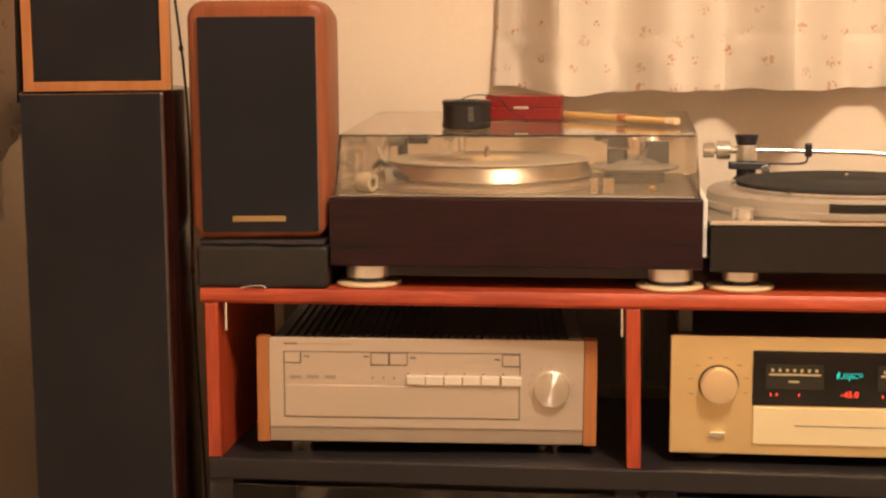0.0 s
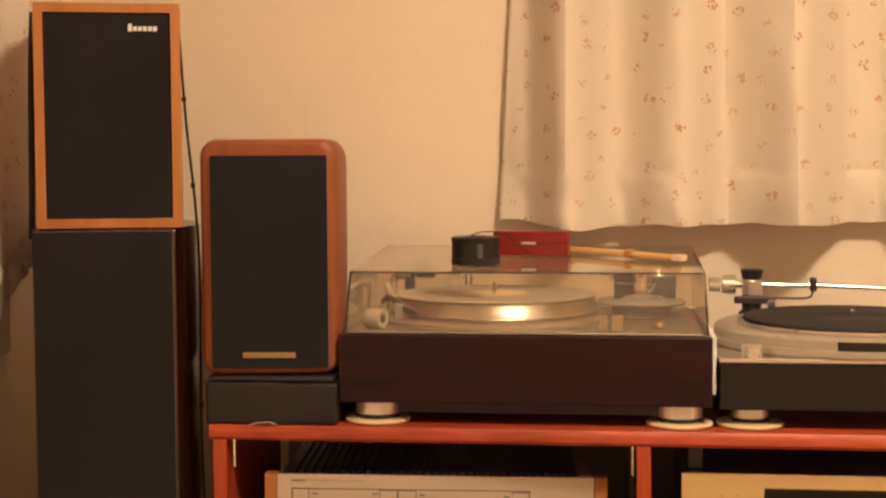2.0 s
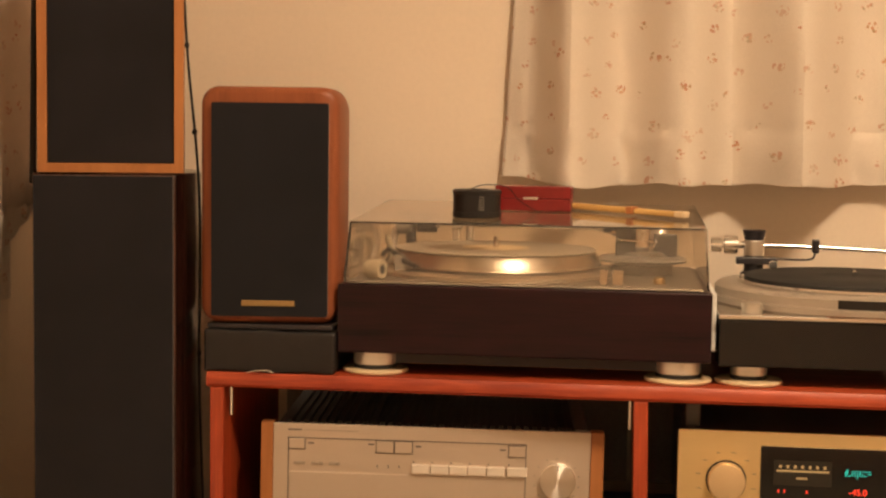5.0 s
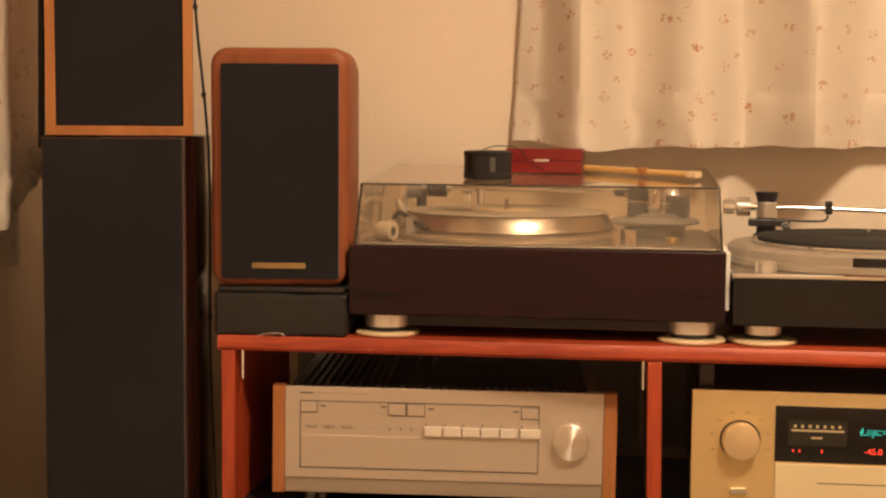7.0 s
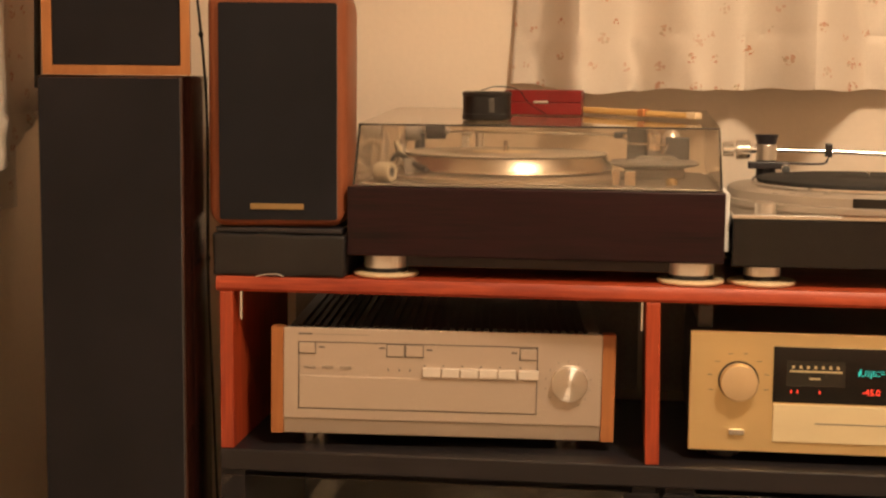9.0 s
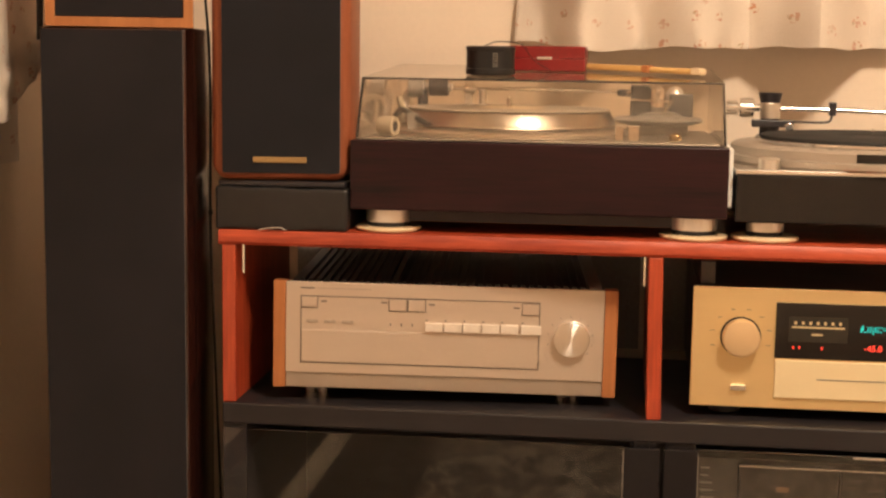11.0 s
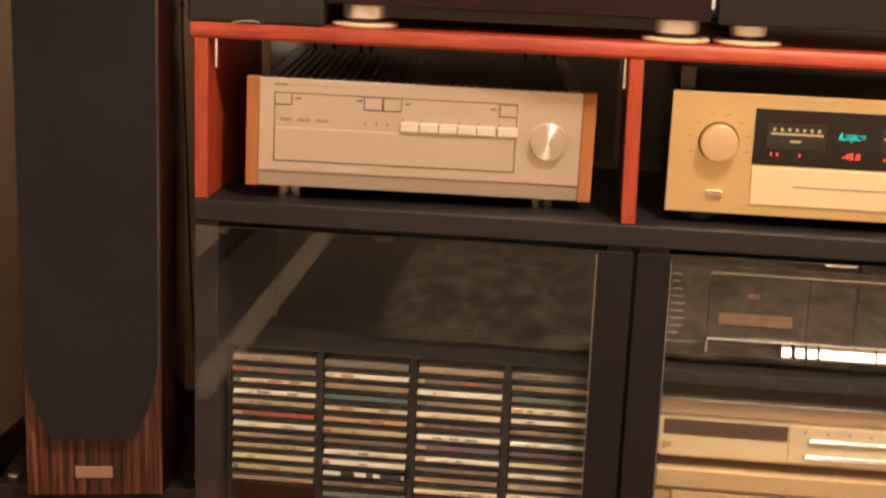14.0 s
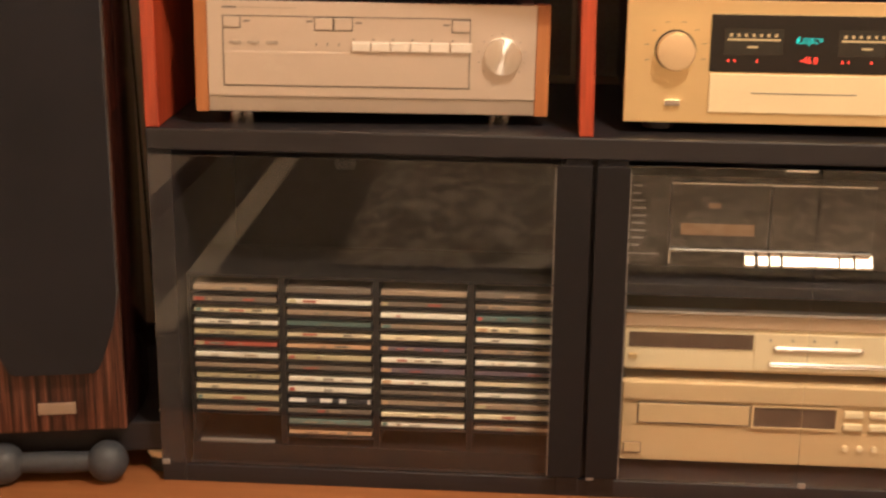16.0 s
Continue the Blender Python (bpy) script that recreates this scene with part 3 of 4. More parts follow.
TW, TB, TT = 0.190, 0.042, 0.988


def bowed_cabinet():
    """A tall cabinet whose sides bow out and draw in again towards the back."""
    right = [(0.094, 0.0), (0.0965, 0.004), (0.1035, 0.03), (0.1125, 0.08), (0.116, 0.14), (0.111, 0.19), (0.098, 0.24), (0.082, 0.28), (0.07, 0.285)]
    plan = [(TW / 2 + x, y) for x, y in right] + [(TW / 2 - x, y) for x, y in reversed(right)]
    bm = bmesh.new()
    rings = [[bm.verts.new((TW / 2 + (x - TW / 2) * k, 0.14 + (y - 0.14) * k, z)) for x, y in plan] for k, z in ((0.985, TB), (1.0, TB + 0.003), (1.0, TT - 0.003), (0.985, TT))]
    for a, b in zip(rings, rings[1:]):
        for i in range(len(plan)):
            j = (i + 1) % len(plan)
            bm.faces.new((a[i], a[j], b[j], b[i]))
    bm.faces.new(rings[0][::-1])
    bm.faces.new(rings[-1])
    return bm


part("cabinet", bowed_cabinet(), SIDE_VENEER, tower, "dark glossy reddish veneer", True)
part("front_baffle", box(0.001, TW - 0.001, -0.010, -0.0005, TB + 0.001, TT - 0.002, 0.002), VENEER, tower, "upright striped brown veneer")
gl = [(0.003, TT - 0.003), (TW - 0.003, TT - 0.003), (TW - 0.003, 0.262)]
for k in range(1, 15):
    a = k / 14
    gl.append((TW - 0.003 - 0.030 * a ** 1.8, 0.262 - 0.120 * a))
gl.append((TW - 0.041, 0.135))
gl += [(TW - x, z) for x, z in reversed(gl[2:])]
part("grille", slab(gl, -0.026, -0.0105), CLOTH, tower, "black stretched cloth grille")
part("name_plate", box(0.068, 0.120, -0.0125, -0.0102, 0.070, 0.087, 0.0006), ALU, tower, "small plain metal name plate")

plate = thing("isolation_board", pose(-0.160, 0.17, FLOOR, 0, 0, 8), "black plinth board on wooden discs under the tower", "board")
part("board", box(-0.155, 0.155, -0.158, 0.16, 0.034, 0.078, 0.002), BLACK_ASH, plate)
for x in (-0.135, 0.135):
    for y in (-0.125, 0.14):
        part("bolt", disc((x, y, 0.0781), 0.011, 0.005, bevel=0.0015), CHROME, plate, "round bright bolt head")
        part("foot", disc((x, y - 0.012, 0.0), 0.024, 0.0238, bevel=0.002), RUBBER, plate, "black round foot")
        part("pad", disc((x, y - 0.014, 0.024), 0.027, 0.0098, bevel=0.002), PAD, plate, "pale wooden disc")

# small box loudspeaker on top of the tower
rogers = thing("box_loudspeaker", pose(-0.226, -0.038, TT + 0.001, 0, 0, 16.5), "small teak box loudspeaker with recessed black grille", "loudspeaker")
RW, RH = 0.193, 0.303
rb = box(0.0, RW, 0.012, 0.165, 0.0, RH, 0.001)
part("cabinet", rb, TEAK, rogers)
part("front_frame", frame_ring(0.0, RW, 0.0, RH, 0.0125, -0.0, 0.0118), TEAK, rogers)
part("grille", box(0.0128, RW - 0.0128, 0.0035, 0.0115, 0.0128, RH - 0.0128, 0.0015), CLOTH, rogers)
for k in range(6):
    part("logo_bar", box(0.1245 + 0.0066 * k, 0.1298 + 0.0066 * k, 0.0022, 0.0034, 0.2660 if k else 0.2655, 0.2720 if k else 0.2755), WHITE, rogers, "white raised badge letter shape")

# curved wooden loudspeaker on the black box
stand = thing("black_box", pose(-0.010, 0.0, SHELF), "low black box under the wooden loudspeaker", "box")


def slack_box(x0, x1, y0, y1, z0, z1):
    """A soft-skinned box with rounded edges and slight dents."""
    bm = box(x0, x1, y0, y1, z0, z1, 0.005, 3)
    bmesh.ops.subdivide_edges(bm, edges=[e for e in bm.edges if e.calc_length() > 0.03], cuts=9, use_grid_fill=True)
    for v in bm.verts:
        if v.co.z > z0 + 0.001:
            v.co += 0.0022 * noise.noise_vector(v.co * 26)
    return bm


part("body", slack_box(0.0, 0.182, 0.006, 0.27, 0.0, 0.0585), BOX_VINYL, stand, smooth=True)
part("lid", box(0.004, 0.178, 0.010, 0.266, 0.0595, 0.0668, 0.002), BLACK_PLASTIC, stand)
curl = part("thin_wire", tube(smooth_path([(0.052, 0.001, SHELF + 0.0012), (0.066, -0.0005, SHELF + 0.0042), (0.082, 0.0, SHELF + 0.0048), (0.089, 0.001, SHELF + 0.0015)]), 0.0009, 6), FOOT_METAL, None, smooth=True)
tagged(curl, "short bright wire curl lying on the red shelf", "wire")

SPK = thing("wooden_loudspeaker", pose(-0.014, 0.004, SHELF + 0.067, 0, 0, 6.0), "small rounded cherry loudspeaker with black grille", "loudspeaker")


def curved_body():
    """A box whose front edges are rounded off and whose sides taper to the back."""
    bm = bmesh.new()
    rings = []
    for y, sh, r in ((0.0, 0.010, 0.020), (0.004, 0.004, 0.022), (0.014, 0.0, 0.024), (0.12, -0.001, 0.024), (0.24, 0.006, 0.022), (0.262, 0.012, 0.018)):
        rings.append([bm.verts.new((x, y, z)) for x, z in rounded(sh, 0.188 - sh, sh * 0.6, 0.322 - sh * 0.8, r)])
    for a, b in zip(rings, rings[1:]):
        n = len(a)
        for k in range(n):
            bm.faces.new((a[k], b[k], b[(k + 1) % n], a[(k + 1) % n]))
    bm.faces.new(rings[0])
    bm.faces.new(rings[-1][::-1])
    return bm


part("cabinet", curved_body(), CHERRY_DARK, SPK, smooth=True)
part("grille", slab(rounded(0.0165, 0.1745, 0.011, 0.300, 0.003, 3), -0.008, -0.0005), CLOTH_FINE, SPK, "matt black stretched grille")
part("name_plate", box(0.058, 0.130, -0.0098, -0.0082, 0.0252, 0.0330, 0.0006), BRASS, SPK, "narrow brass name plate")


def cable(name, pts, r, label):
    ob = part(name, tube(smooth_path(pts), r), RUBBER, None, smooth=True)
    return tagged(ob, label, "cable")


cable("speaker_cable", [(-0.058, 0.06, 1.285), (-0.054, 0.06, 1.24), (-0.047, 0.06, 1.134), (-0.036, 0.06, 1.023), (-0.031, 0.06, 0.93), (-0.031, 0.06, 0.82), (-0.032, 0.06, 0.712), (-0.030, 0.07, 0.55), (-0.026, 0.085, 0.3), (-0.024, 0.11, 0.1), (-0.030, 0.16, FLOOR + 0.085)], 0.0018, "thin black speaker cable hanging beside the speakers")
cable("speaker_cable", [(-0.264, 0.055, 1.288), (-0.268, 0.055, 1.2), (-0.270, 0.055, 1.08), (-0.272, 0.055, 0.97)], 0.0045, "thick black speaker cable hanging behind the box speaker")
for z, x in ((1.165, -0.0495), (1.045, -0.0385), (0.735, -0.0317)):
    knot = part("cable_tie", lathe([(0.0018, -0.004), (0.0034, -0.002), (0.0034, 0.002), (0.0018, 0.004)], 12), RUBBER, None, smooth=True)
    knot.matrix_world = pose(x, 0.06, z)
    tagged(knot, "small black tie round the speaker cable", "cable tie", "cable ties")
scrap = part("white_box", box(-0.02, 0.03, -1.93, -1.88, FLOOR + 0.0082, FLOOR + 0.05, 0.004), WHITE, None)
tagged(scrap, "small white box standing on the dark carpet", "box")


# ---- turntable with the closed dust cover ----
TT1 = thing("turntable", pose(0.174, 0.016, SHELF), "rosewood turntable under a clear dust cover", "turntable")
W1, D1 = 0.501, 0.385
part("plinth", box(0.0, W1, 0.0, D1, 0.031, 0.124, 0.002), ROSEWOOD, TT1, "dark glossy rosewood plinth")
part("under_tray", box(0.02, W1 - 0.02, 0.03, D1 - 0.02, 0.014, 0.0305), BLACK_PLASTIC, TT1)


def foot(parent, x, y, top, r=0.031):
    f = part("foot", lathe([(r * 0.97, 0.0125), (r, 0.0135), (r, top - 0.003), (r * 0.985, top - 0.001)]), FOOT_METAL, parent, "turned aluminium foot", True)
    f.matrix_local = pose(x, y, 0)
    g = part("rubber_ring", lathe([(r * 0.9, 0.0067), (r * 0.97, 0.0072), (r * 0.97, 0.0122), (r * 0.9, 0.0124)]), RUBBER, f)
    p = part("foot_pad", lathe([(0.040, 0.0), (0.0445, 0.0015), (0.0455, 0.004), (0.044, 0.0062), (0.040, 0.0066)]), PAD, parent, "pale wooden disc pad", True)
    p.matrix_local = pose(x, y, 0)


for x in (0.047, W1 - 0.041):
    foot(TT1, x, 0.040, 0.031)
    foot(TT1, x, D1 - 0.05, 0.031)
part("top_deck", box(0.012, W1 - 0.012, 0.012, D1 - 0.012, 0.1245, 0.1275, 0.001), DECK_GREY, TT1, "dull silver top plate")
CX, CY = 0.198, 0.190
ring = part("platter_surround", lathe([(0.172, 0.128), (0.172, 0.133), (0.166, 0.137), (0.150, 0.138)]), ALU, TT1, smooth=True)
ring.matrix_local = pose(CX, CY, 0)
pl = part("platter", lathe([(0.140, 0.1385), (0.153, 0.140), (0.1545, 0.1425), (0.1535, 0.1455), (0.1465, 0.1595), (0.1450, 0.1612), (0.1425, 0.162)], 72), PLATTER_ALU, TT1, "polished aluminium platter", True)
pl.matrix_local = pose(CX, CY, 0)
mat_ob = part("record_mat", lathe([(0.146, 0.1622), (0.147, 0.1632), (0.1455, 0.1645), (0.060, 0.1650), (0.052, 0.1642)], 64), MAT_GREY, TT1, "grey record mat", True)
mat_ob.matrix_local = pose(CX, CY, 0)
lab = part("label_ring", lathe([(0.050, 0.1644), (0.0495, 0.1648), (0.006, 0.165)], 40), PAD, TT1, "pale round centre")
lab.matrix_local = pose(CX, CY, 0)
sp = part("spindle", lathe([(0.0036, 0.160), (0.0036, 0.178), (0.0018, 0.181)], 16), CHROME, TT1, smooth=True)
sp.matrix_local = pose(CX, CY, 0)
# arm at the far left, its tube lying across the back
arm = part("tonearm", tube([(0.10, 0.335, 0.188), (0.20, 0.338, 0.188), (0.30, 0.34, 0.187)], 0.0035), CHROME, TT1, "slim chrome tonearm tube", True)
part("counterweight", disc((0.062, 0.335, 0.188), 0.013, 0.030, "x", 24, bevel=0.001), BLACK_PLASTIC, arm)
part("headshell", box(0.352, 0.400, 0.330, 0.346, 0.180, 0.190, 0.002), BLACK_PLASTIC, arm, "dark headshell")
part("arm_wand", tube([(0.300, 0.34, 0.187), (0.335, 0.338, 0.186), (0.355, 0.338, 0.185)], 0.0026), CHROME, arm)
part("arm_base", disc((0.052, 0.335, 0.1278), 0.008, 0.056, "z", 20), BLACK_PLASTIC, arm)
part("arm_clip", box(0.118, 0.128, 0.33, 0.345, 0.1278, 0.184, 0.001), ALU, arm)
# second arm assembly at the right
base2 = part("arm_platform", lathe([(0.044, 0.1278), (0.044, 0.141), (0.064, 0.146), (0.066, 0.149), (0.060, 0.153), (0.036, 0.1545), (0.030, 0.160), (0.018, 0.161)], 48), GREY_TRIM, TT1, "round grey arm platform", True)
base2.matrix_local = pose(0.412, 0.235, 0)
part("pivot_block", box(0.372, 0.400, 0.215, 0.262, 0.150, 0.199, 0.003), STEEL_TOP, TT1, "dark pivot bracket")
part("bracket_pin", disc((0.366, 0.232, 0.186), 0.004, 0.010, "x", 16), CHROME, TT1)
part("pivot_post", lathe([(0.010, 0.155), (0.011, 0.166), (0.0125, 0.168), (0.0125, 0.190), (0.010, 0.194), (0.006, 0.1985), (0.002, 0.200)], 32), CHROME, TT1, "domed chrome pivot post", True).matrix_local = pose(0.410, 0.222, 0)
part("anti_skate_dial", lathe([(0.013, 0.165), (0.014, 0.180), (0.012, 0.190), (0.007, 0.1955), (0.002, 0.197)], 32), FOOT_METAL, TT1, "pale domed dial", True).matrix_local = pose(0.437, 0.262, 0)
part("weight_plate", box(0.428, 0.462, 0.226, 0.236, 0.154, 0.187, 0.0015), STEEL_TOP, TT1, "upright dark plate")
part("arm_knob", lathe([(0.008, 0.1278), (0.0085, 0.132), (0.007, 0.136), (0.003, 0.138)], 24), BRASS, TT1, "small pale knob", True).matrix_local = pose(0.433, 0.075, 0)
part("cross_bar", tube([(0.372, 0.212, 0.178), (0.428, 0.212, 0.176)], 0.0018), CHROME, TT1, smooth=True)
part("lift_lever", tube([(0.424, 0.212, 0.163), (0.432, 0.208, 0.178)], 0.0015), CHROME, TT1, smooth=True)
for x, w in ((0.352, 0.011), (0.369, 0.015)):
    part("push_button", box(x, x + w, 0.030, 0.045, 0.1278, 0.149, 0.0015), ALU_BRIGHT, TT1, "upright silver push button")
part("cueing_lever", tube(smooth_path([(0.030, 0.20, 0.150), (0.045, 0.16, 0.160), (0.062, 0.115, 0.158), (0.080, 0.085, 0.150), (0.098, 0.07, 0.143)]), 0.004), BLACK_PLASTIC, TT1, smooth=True)
part("lead_wire", tube(smooth_path([(0.030, 0.30, 0.130), (0.026, 0.27, 0.165), (0.034, 0.22, 0.172), (0.046, 0.17, 0.150), (0.034, 0.11, 0.131)]), 0.0045), ROLL, TT1, "pale curved lead", True)
part("rear_weight", disc((0.030, 0.335, 0.188), 0.016, 0.024, "x", 28, bevel=0.0015), GREY_TRIM, arm)
part("arm_collar", disc((0.118, 0.336, 0.188), 0.010, 0.016, "x", 28, bevel=0.001), CHROME, arm)
part("arm_pillar", disc((0.145, 0.336, 0.1278), 0.006, 0.058, "z", 20), ALU, arm)
roll = part("tape_roll", lathe([(0.0125, -0.012), (0.0135, -0.010), (0.0135, 0.010), (0.0125, 0.012), (0.0075, 0.0122), (0.007, 0.0105)], 32), ROLL, TT1, "pale round roll lying on its side", True)
roll.matrix_local = pose(0.044, 0.046, 0.1412, 90, 0, 66)
part("roll_core", disc((0, 0, 0.0106), 0.0068, 0.0006, "z", 24), BLACK_PLASTIC, roll)
# white strip added for the pale slit between the turntables
part("pale_strip", box(W1 + 0.0005, W1 + 0.0065, 0.02, 0.30, 0.045, 0.122, 0.001), WHITE, TT1, "white strip added between the two turntables")
wedge = slab([(0.066, 0.1278), (0.120, 0.1278), (0.104, 0.140), (0.072, 0.158), (0.064, 0.158)], 0.085, 0.150)
part("arm_cradle", wedge, GREY_TRIM, TT1, "grey wedge-shaped arm cradle")
part("arch_tube", tube(smooth_path([(0.026, 0.34, 0.128), (0.024, 0.34, 0.165), (0.034, 0.34, 0.184), (0.060, 0.338, 0.190), (0.098, 0.336, 0.189)]), 0.006, 14), FOOT_METAL, TT1, "bent pale arm tube", True)


def lid_shell():
    """A thin acrylic cover: sloping front, inward leaning sides, open below."""
    t = 0.003
    def corner(off):
        lo = [(0.006 + off, 0.008 + off, 0.1262), (W1 - 0.004 - off, 0.008 + off, 0.1262), (W1 - 0.004 - off, D1 - off, 0.1262), (0.006 + off, D1 - off, 0.1262)]
        hi = [(0.010 + off, 0.032 + off, 0.2075 - off), (W1 - 0.008 - off, 0.032 + off, 0.2075 - off), (W1 - 0.008 - off, D1 - 0.006 - off, 0.222 - off), (0.010 + off, D1 - 0.006 - off, 0.222 - off)]
        return lo, hi
    bm = bmesh.new()
    (lo, hi), (li, hi2) = corner(0), corner(t)
    a, b = [bm.verts.new(p) for p in lo], [bm.verts.new(p) for p in hi]
    c, d = [bm.verts.new(p) for p in li], [bm.verts.new(p) for p in hi2]
    bm.faces.new(b)
    bm.faces.new(d[::-1])
    for k in range(4):
        j = (k + 1) % 4
        bm.faces.new((a[k], a[j], b[j], b[k]))
        bm.faces.new((c[k], d[k], d[j], c[j]))
        bm.faces.new((a[k], c[k], c[j], a[j]))
    return bm


lid = part("dust_cover", lid_shell(), ACRYLIC, TT1, "clear acrylic dust cover, closed")
lid.visible_shadow = False


def lid_z(y):
    """Height of the cover's top at a depth."""
    return SHELF + 0.2075 + (y - 0.048) * 0.0145 / 0.347


# things on the dust cover
puck = thing("record_weight", pose(0.351, 0.125, lid_z(0.155)), "black round record weight lying on the dust cover", "record weight")
part("body", lathe([(0.033, 0.0), (0.0345, 0.002), (0.0345, 0.008), (0.0335, 0.009), (0.0335, 0.033), (0.0345, 0.034), (0.0345, 0.0375), (0.032, 0.0395), (0.018, 0.0395), (0.016, 0.037)], 56), PUCK, puck, smooth=True)
for i in range(3):
    for k in range(6):
        a = radians(-90 + 12 + 4.5 * i)
        part("mark", box(-0.0007, 0.0007, -0.0006, 0.0006, 0.0115 + 0.0034 * k, 0.0133 + 0.0034 * k), GREY_TRIM, puck).matrix_local = pose(0.0337 * math.cos(a), 0.0337 * math.sin(a), 0, 0, 0, 16 + 4.5 * i)
case = thing("red_case", pose(0.424, 0.262, lid_z(0.262) + 0.0003, 0, 0, -3), "small shiny red case lying on the dust cover", "case")
part("body", box(-0.056, 0.056, -0.024, 0.026, 0.0, 0.0180, 0.0014), RED_BOX, case)
part("lid", box(-0.0562, 0.0562, -0.0243, 0.0262, 0.0183, 0.036, 0.0014), RED_BOX, case)
part("clasp", box(-0.014, 0.008, -0.0262, -0.0244, 0.0165, 0.0205, 0.0008), ALU, case, "narrow silver clasp")
stick = thing("wooden_stick", pose(0.478, 0.275, lid_z(0.29) + 0.002, 0, 1.2, -37.5), "pale wooden stick brush lying on the dust cover", "brush")
part("handle", box(0.0, 0.1078, -0.006, 0.006, 0.0, 0.009, 0.003), YELLOW_WOOD, stick)
part("collar", box(0.108, 0.1205, -0.0082, 0.0082, -0.0005, 0.0105, 0.002), AMP_WOOD, stick, "brown collar round the stick")
part("tip", box(0.1206, 0.192, -0.0075, 0.0075, 0.0005, 0.0085, 0.003), YELLOW_WOOD, stick)
part("end_cap", box(0.1922, 0.209, -0.008, 0.008, 0.0, 0.0095, 0.002), PAD, stick, "light end block")
wire = part("thin_wire", tube(smooth_path([(0.343, 0.125, lid_z(0.155) + 0.0405), (0.363, 0.128, lid_z(0.155) + 0.046), (0.392, 0.15, lid_z(0.155) + 0.042), (0.405, 0.20, lid_z(0.2) + 0.02), (0.43, 0.225, lid_z(0.22) + 0.002)]), 0.0007, 6), RUBBER, None)
tagged(wire, "thin dark wire looped over the record weight", "wire")

# ---- open turntable beside it ----
TT2 = thing("open_turntable", pose(0.685, 0.022, SHELF), "black turntable with silver deck and black mat, no cover", "turntable")
W2, D2 = 0.47, 0.38
part("plinth", box(0.0, W2, 0.0, D2, 0.027, 0.090, 0.002), BLACK_GLOSS, TT2, "black lacquered plinth")
part("rim_trim", box(-0.001, W2 + 0.001, -0.001, D2, 0.0902, 0.0962, 0.001), ALU_BRIGHT, TT2, "bright metal edge strip")
for x in (0.043, W2 - 0.045):
    foot(TT2, x, 0.040, 0.027, 0.025)
    foot(TT2, x, D2 - 0.05, 0.027, 0.025)
C2X, C2Y = 0.200, 0.185
deck = part("deck", lathe([(0.196, 0.0965), (0.198, 0.099), (0.198, 0.106), (0.1952, 0.108), (0.1950, 0.119), (0.190, 0.1225), (0.168, 0.1235)], 96), DECK_SILVER, TT2, "rounded silver deck housing", True)
deck.matrix_local = pose(C2X, C2Y, 0)
p2 = part("platter", lathe([(0.160, 0.1237), (0.162, 0.1243), (0.162, 0.1278), (0.160, 0.1284)], 96), ALU_BRIGHT, TT2, "polished platter rim", True)
p2.matrix_local = pose(C2X, C2Y, 0)
m2 = part("platter_mat", lathe([(0.152, 0.1285), (0.1538, 0.1290), (0.1538, 0.1325), (0.1515, 0.1338), (0.110, 0.1334), (0.108, 0.1340), (0.060, 0.1338), (0.045, 0.1340), (0.043, 0.1332)], 72), RUBBER, TT2, "black rubber mat", True)
m2.matrix_local = pose(C2X, C2Y, 0)
s2 = part("spindle", lathe([(0.003, 0.132), (0.003, 0.141), (0.0012, 0.1435)], 16), CHROME, TT2, smooth=True)
s2.matrix_local = pose(C2X, C2Y, 0)


def arc_plate(r0, r1, a0, a1, z0, z1, n=16):
    """A curved plate that follows the deck's round front, between two angles."""
    bm = bmesh.new()
    rings = []
    for k in range(n + 1):
        a = radians(a0 + (a1 - a0) * k / n)
        rings.append([bm.verts.new((C2X + r * math.sin(a), C2Y - r * math.cos(a), z)) for r, z in ((r0, z0), (r1, z0), (r1, z1), (r0, z1))])
    for p, q in zip(rings, rings[1:]):
        for k in range(4):
            bm.faces.new((p[k], p[(k + 1) % 4], q[(k + 1) % 4], q[k]))
    bm.faces.new(rings[0])
    bm.faces.new(rings[-1][::-1])
    return bm


part("speed_window", arc_plate(0.190, 0.1962, -14.5, 15.0, 0.1082, 0.1198), DISPLAY, TT2, "dark display window")
part("corner_knob", lathe([(0.014, 0.0965), (0.014, 0.109), (0.012, 0.1105)], 28), ALU, TT2, "small turned knob", True).matrix_local = pose(0.044, 0.030, 0)
for k in range(4):
    part("deck_mark", box(0.050 + 0.022 * k, 0.058 + 0.022 * k, 0.018, 0.0195, 0.1232, 0.1238), INK, TT2)
# tonearm at the back left of the open turntable
AX, AY, AZ = 0.073, 0.345, 0.164
arm2 = part("tonearm", tube(smooth_path([(AX, AY, AZ), (AX + 0.08, AY, AZ - 0.001), (AX + 0.18, AY - 0.002, AZ - 0.004), (AX + 0.27, AY - 0.008, AZ - 0.010), (AX + 0.34, AY - 0.030, AZ - 0.014)]), 0.0037, 14), CHROME, TT2, "long curved chrome tonearm", True)
part("counterweight", disc((AX - 0.066, AY, AZ), 0.0115, 0.017, "x", 28, bevel=0.001), CHROME, arm2)
part("counterweight", disc((AX - 0.046, AY, AZ), 0.0145, 0.021, "x", 28, bevel=0.001), ALU_BRIGHT, arm2)
part("rear_shaft", disc((AX - 0.048, AY, AZ), 0.0055, 0.05, "x", 20), CHROME, arm2)
part("pivot_housing", disc((AX, AY, AZ - 0.016), 0.0155, 0.024, "z", 32, bevel=0.001), ALU, arm2)
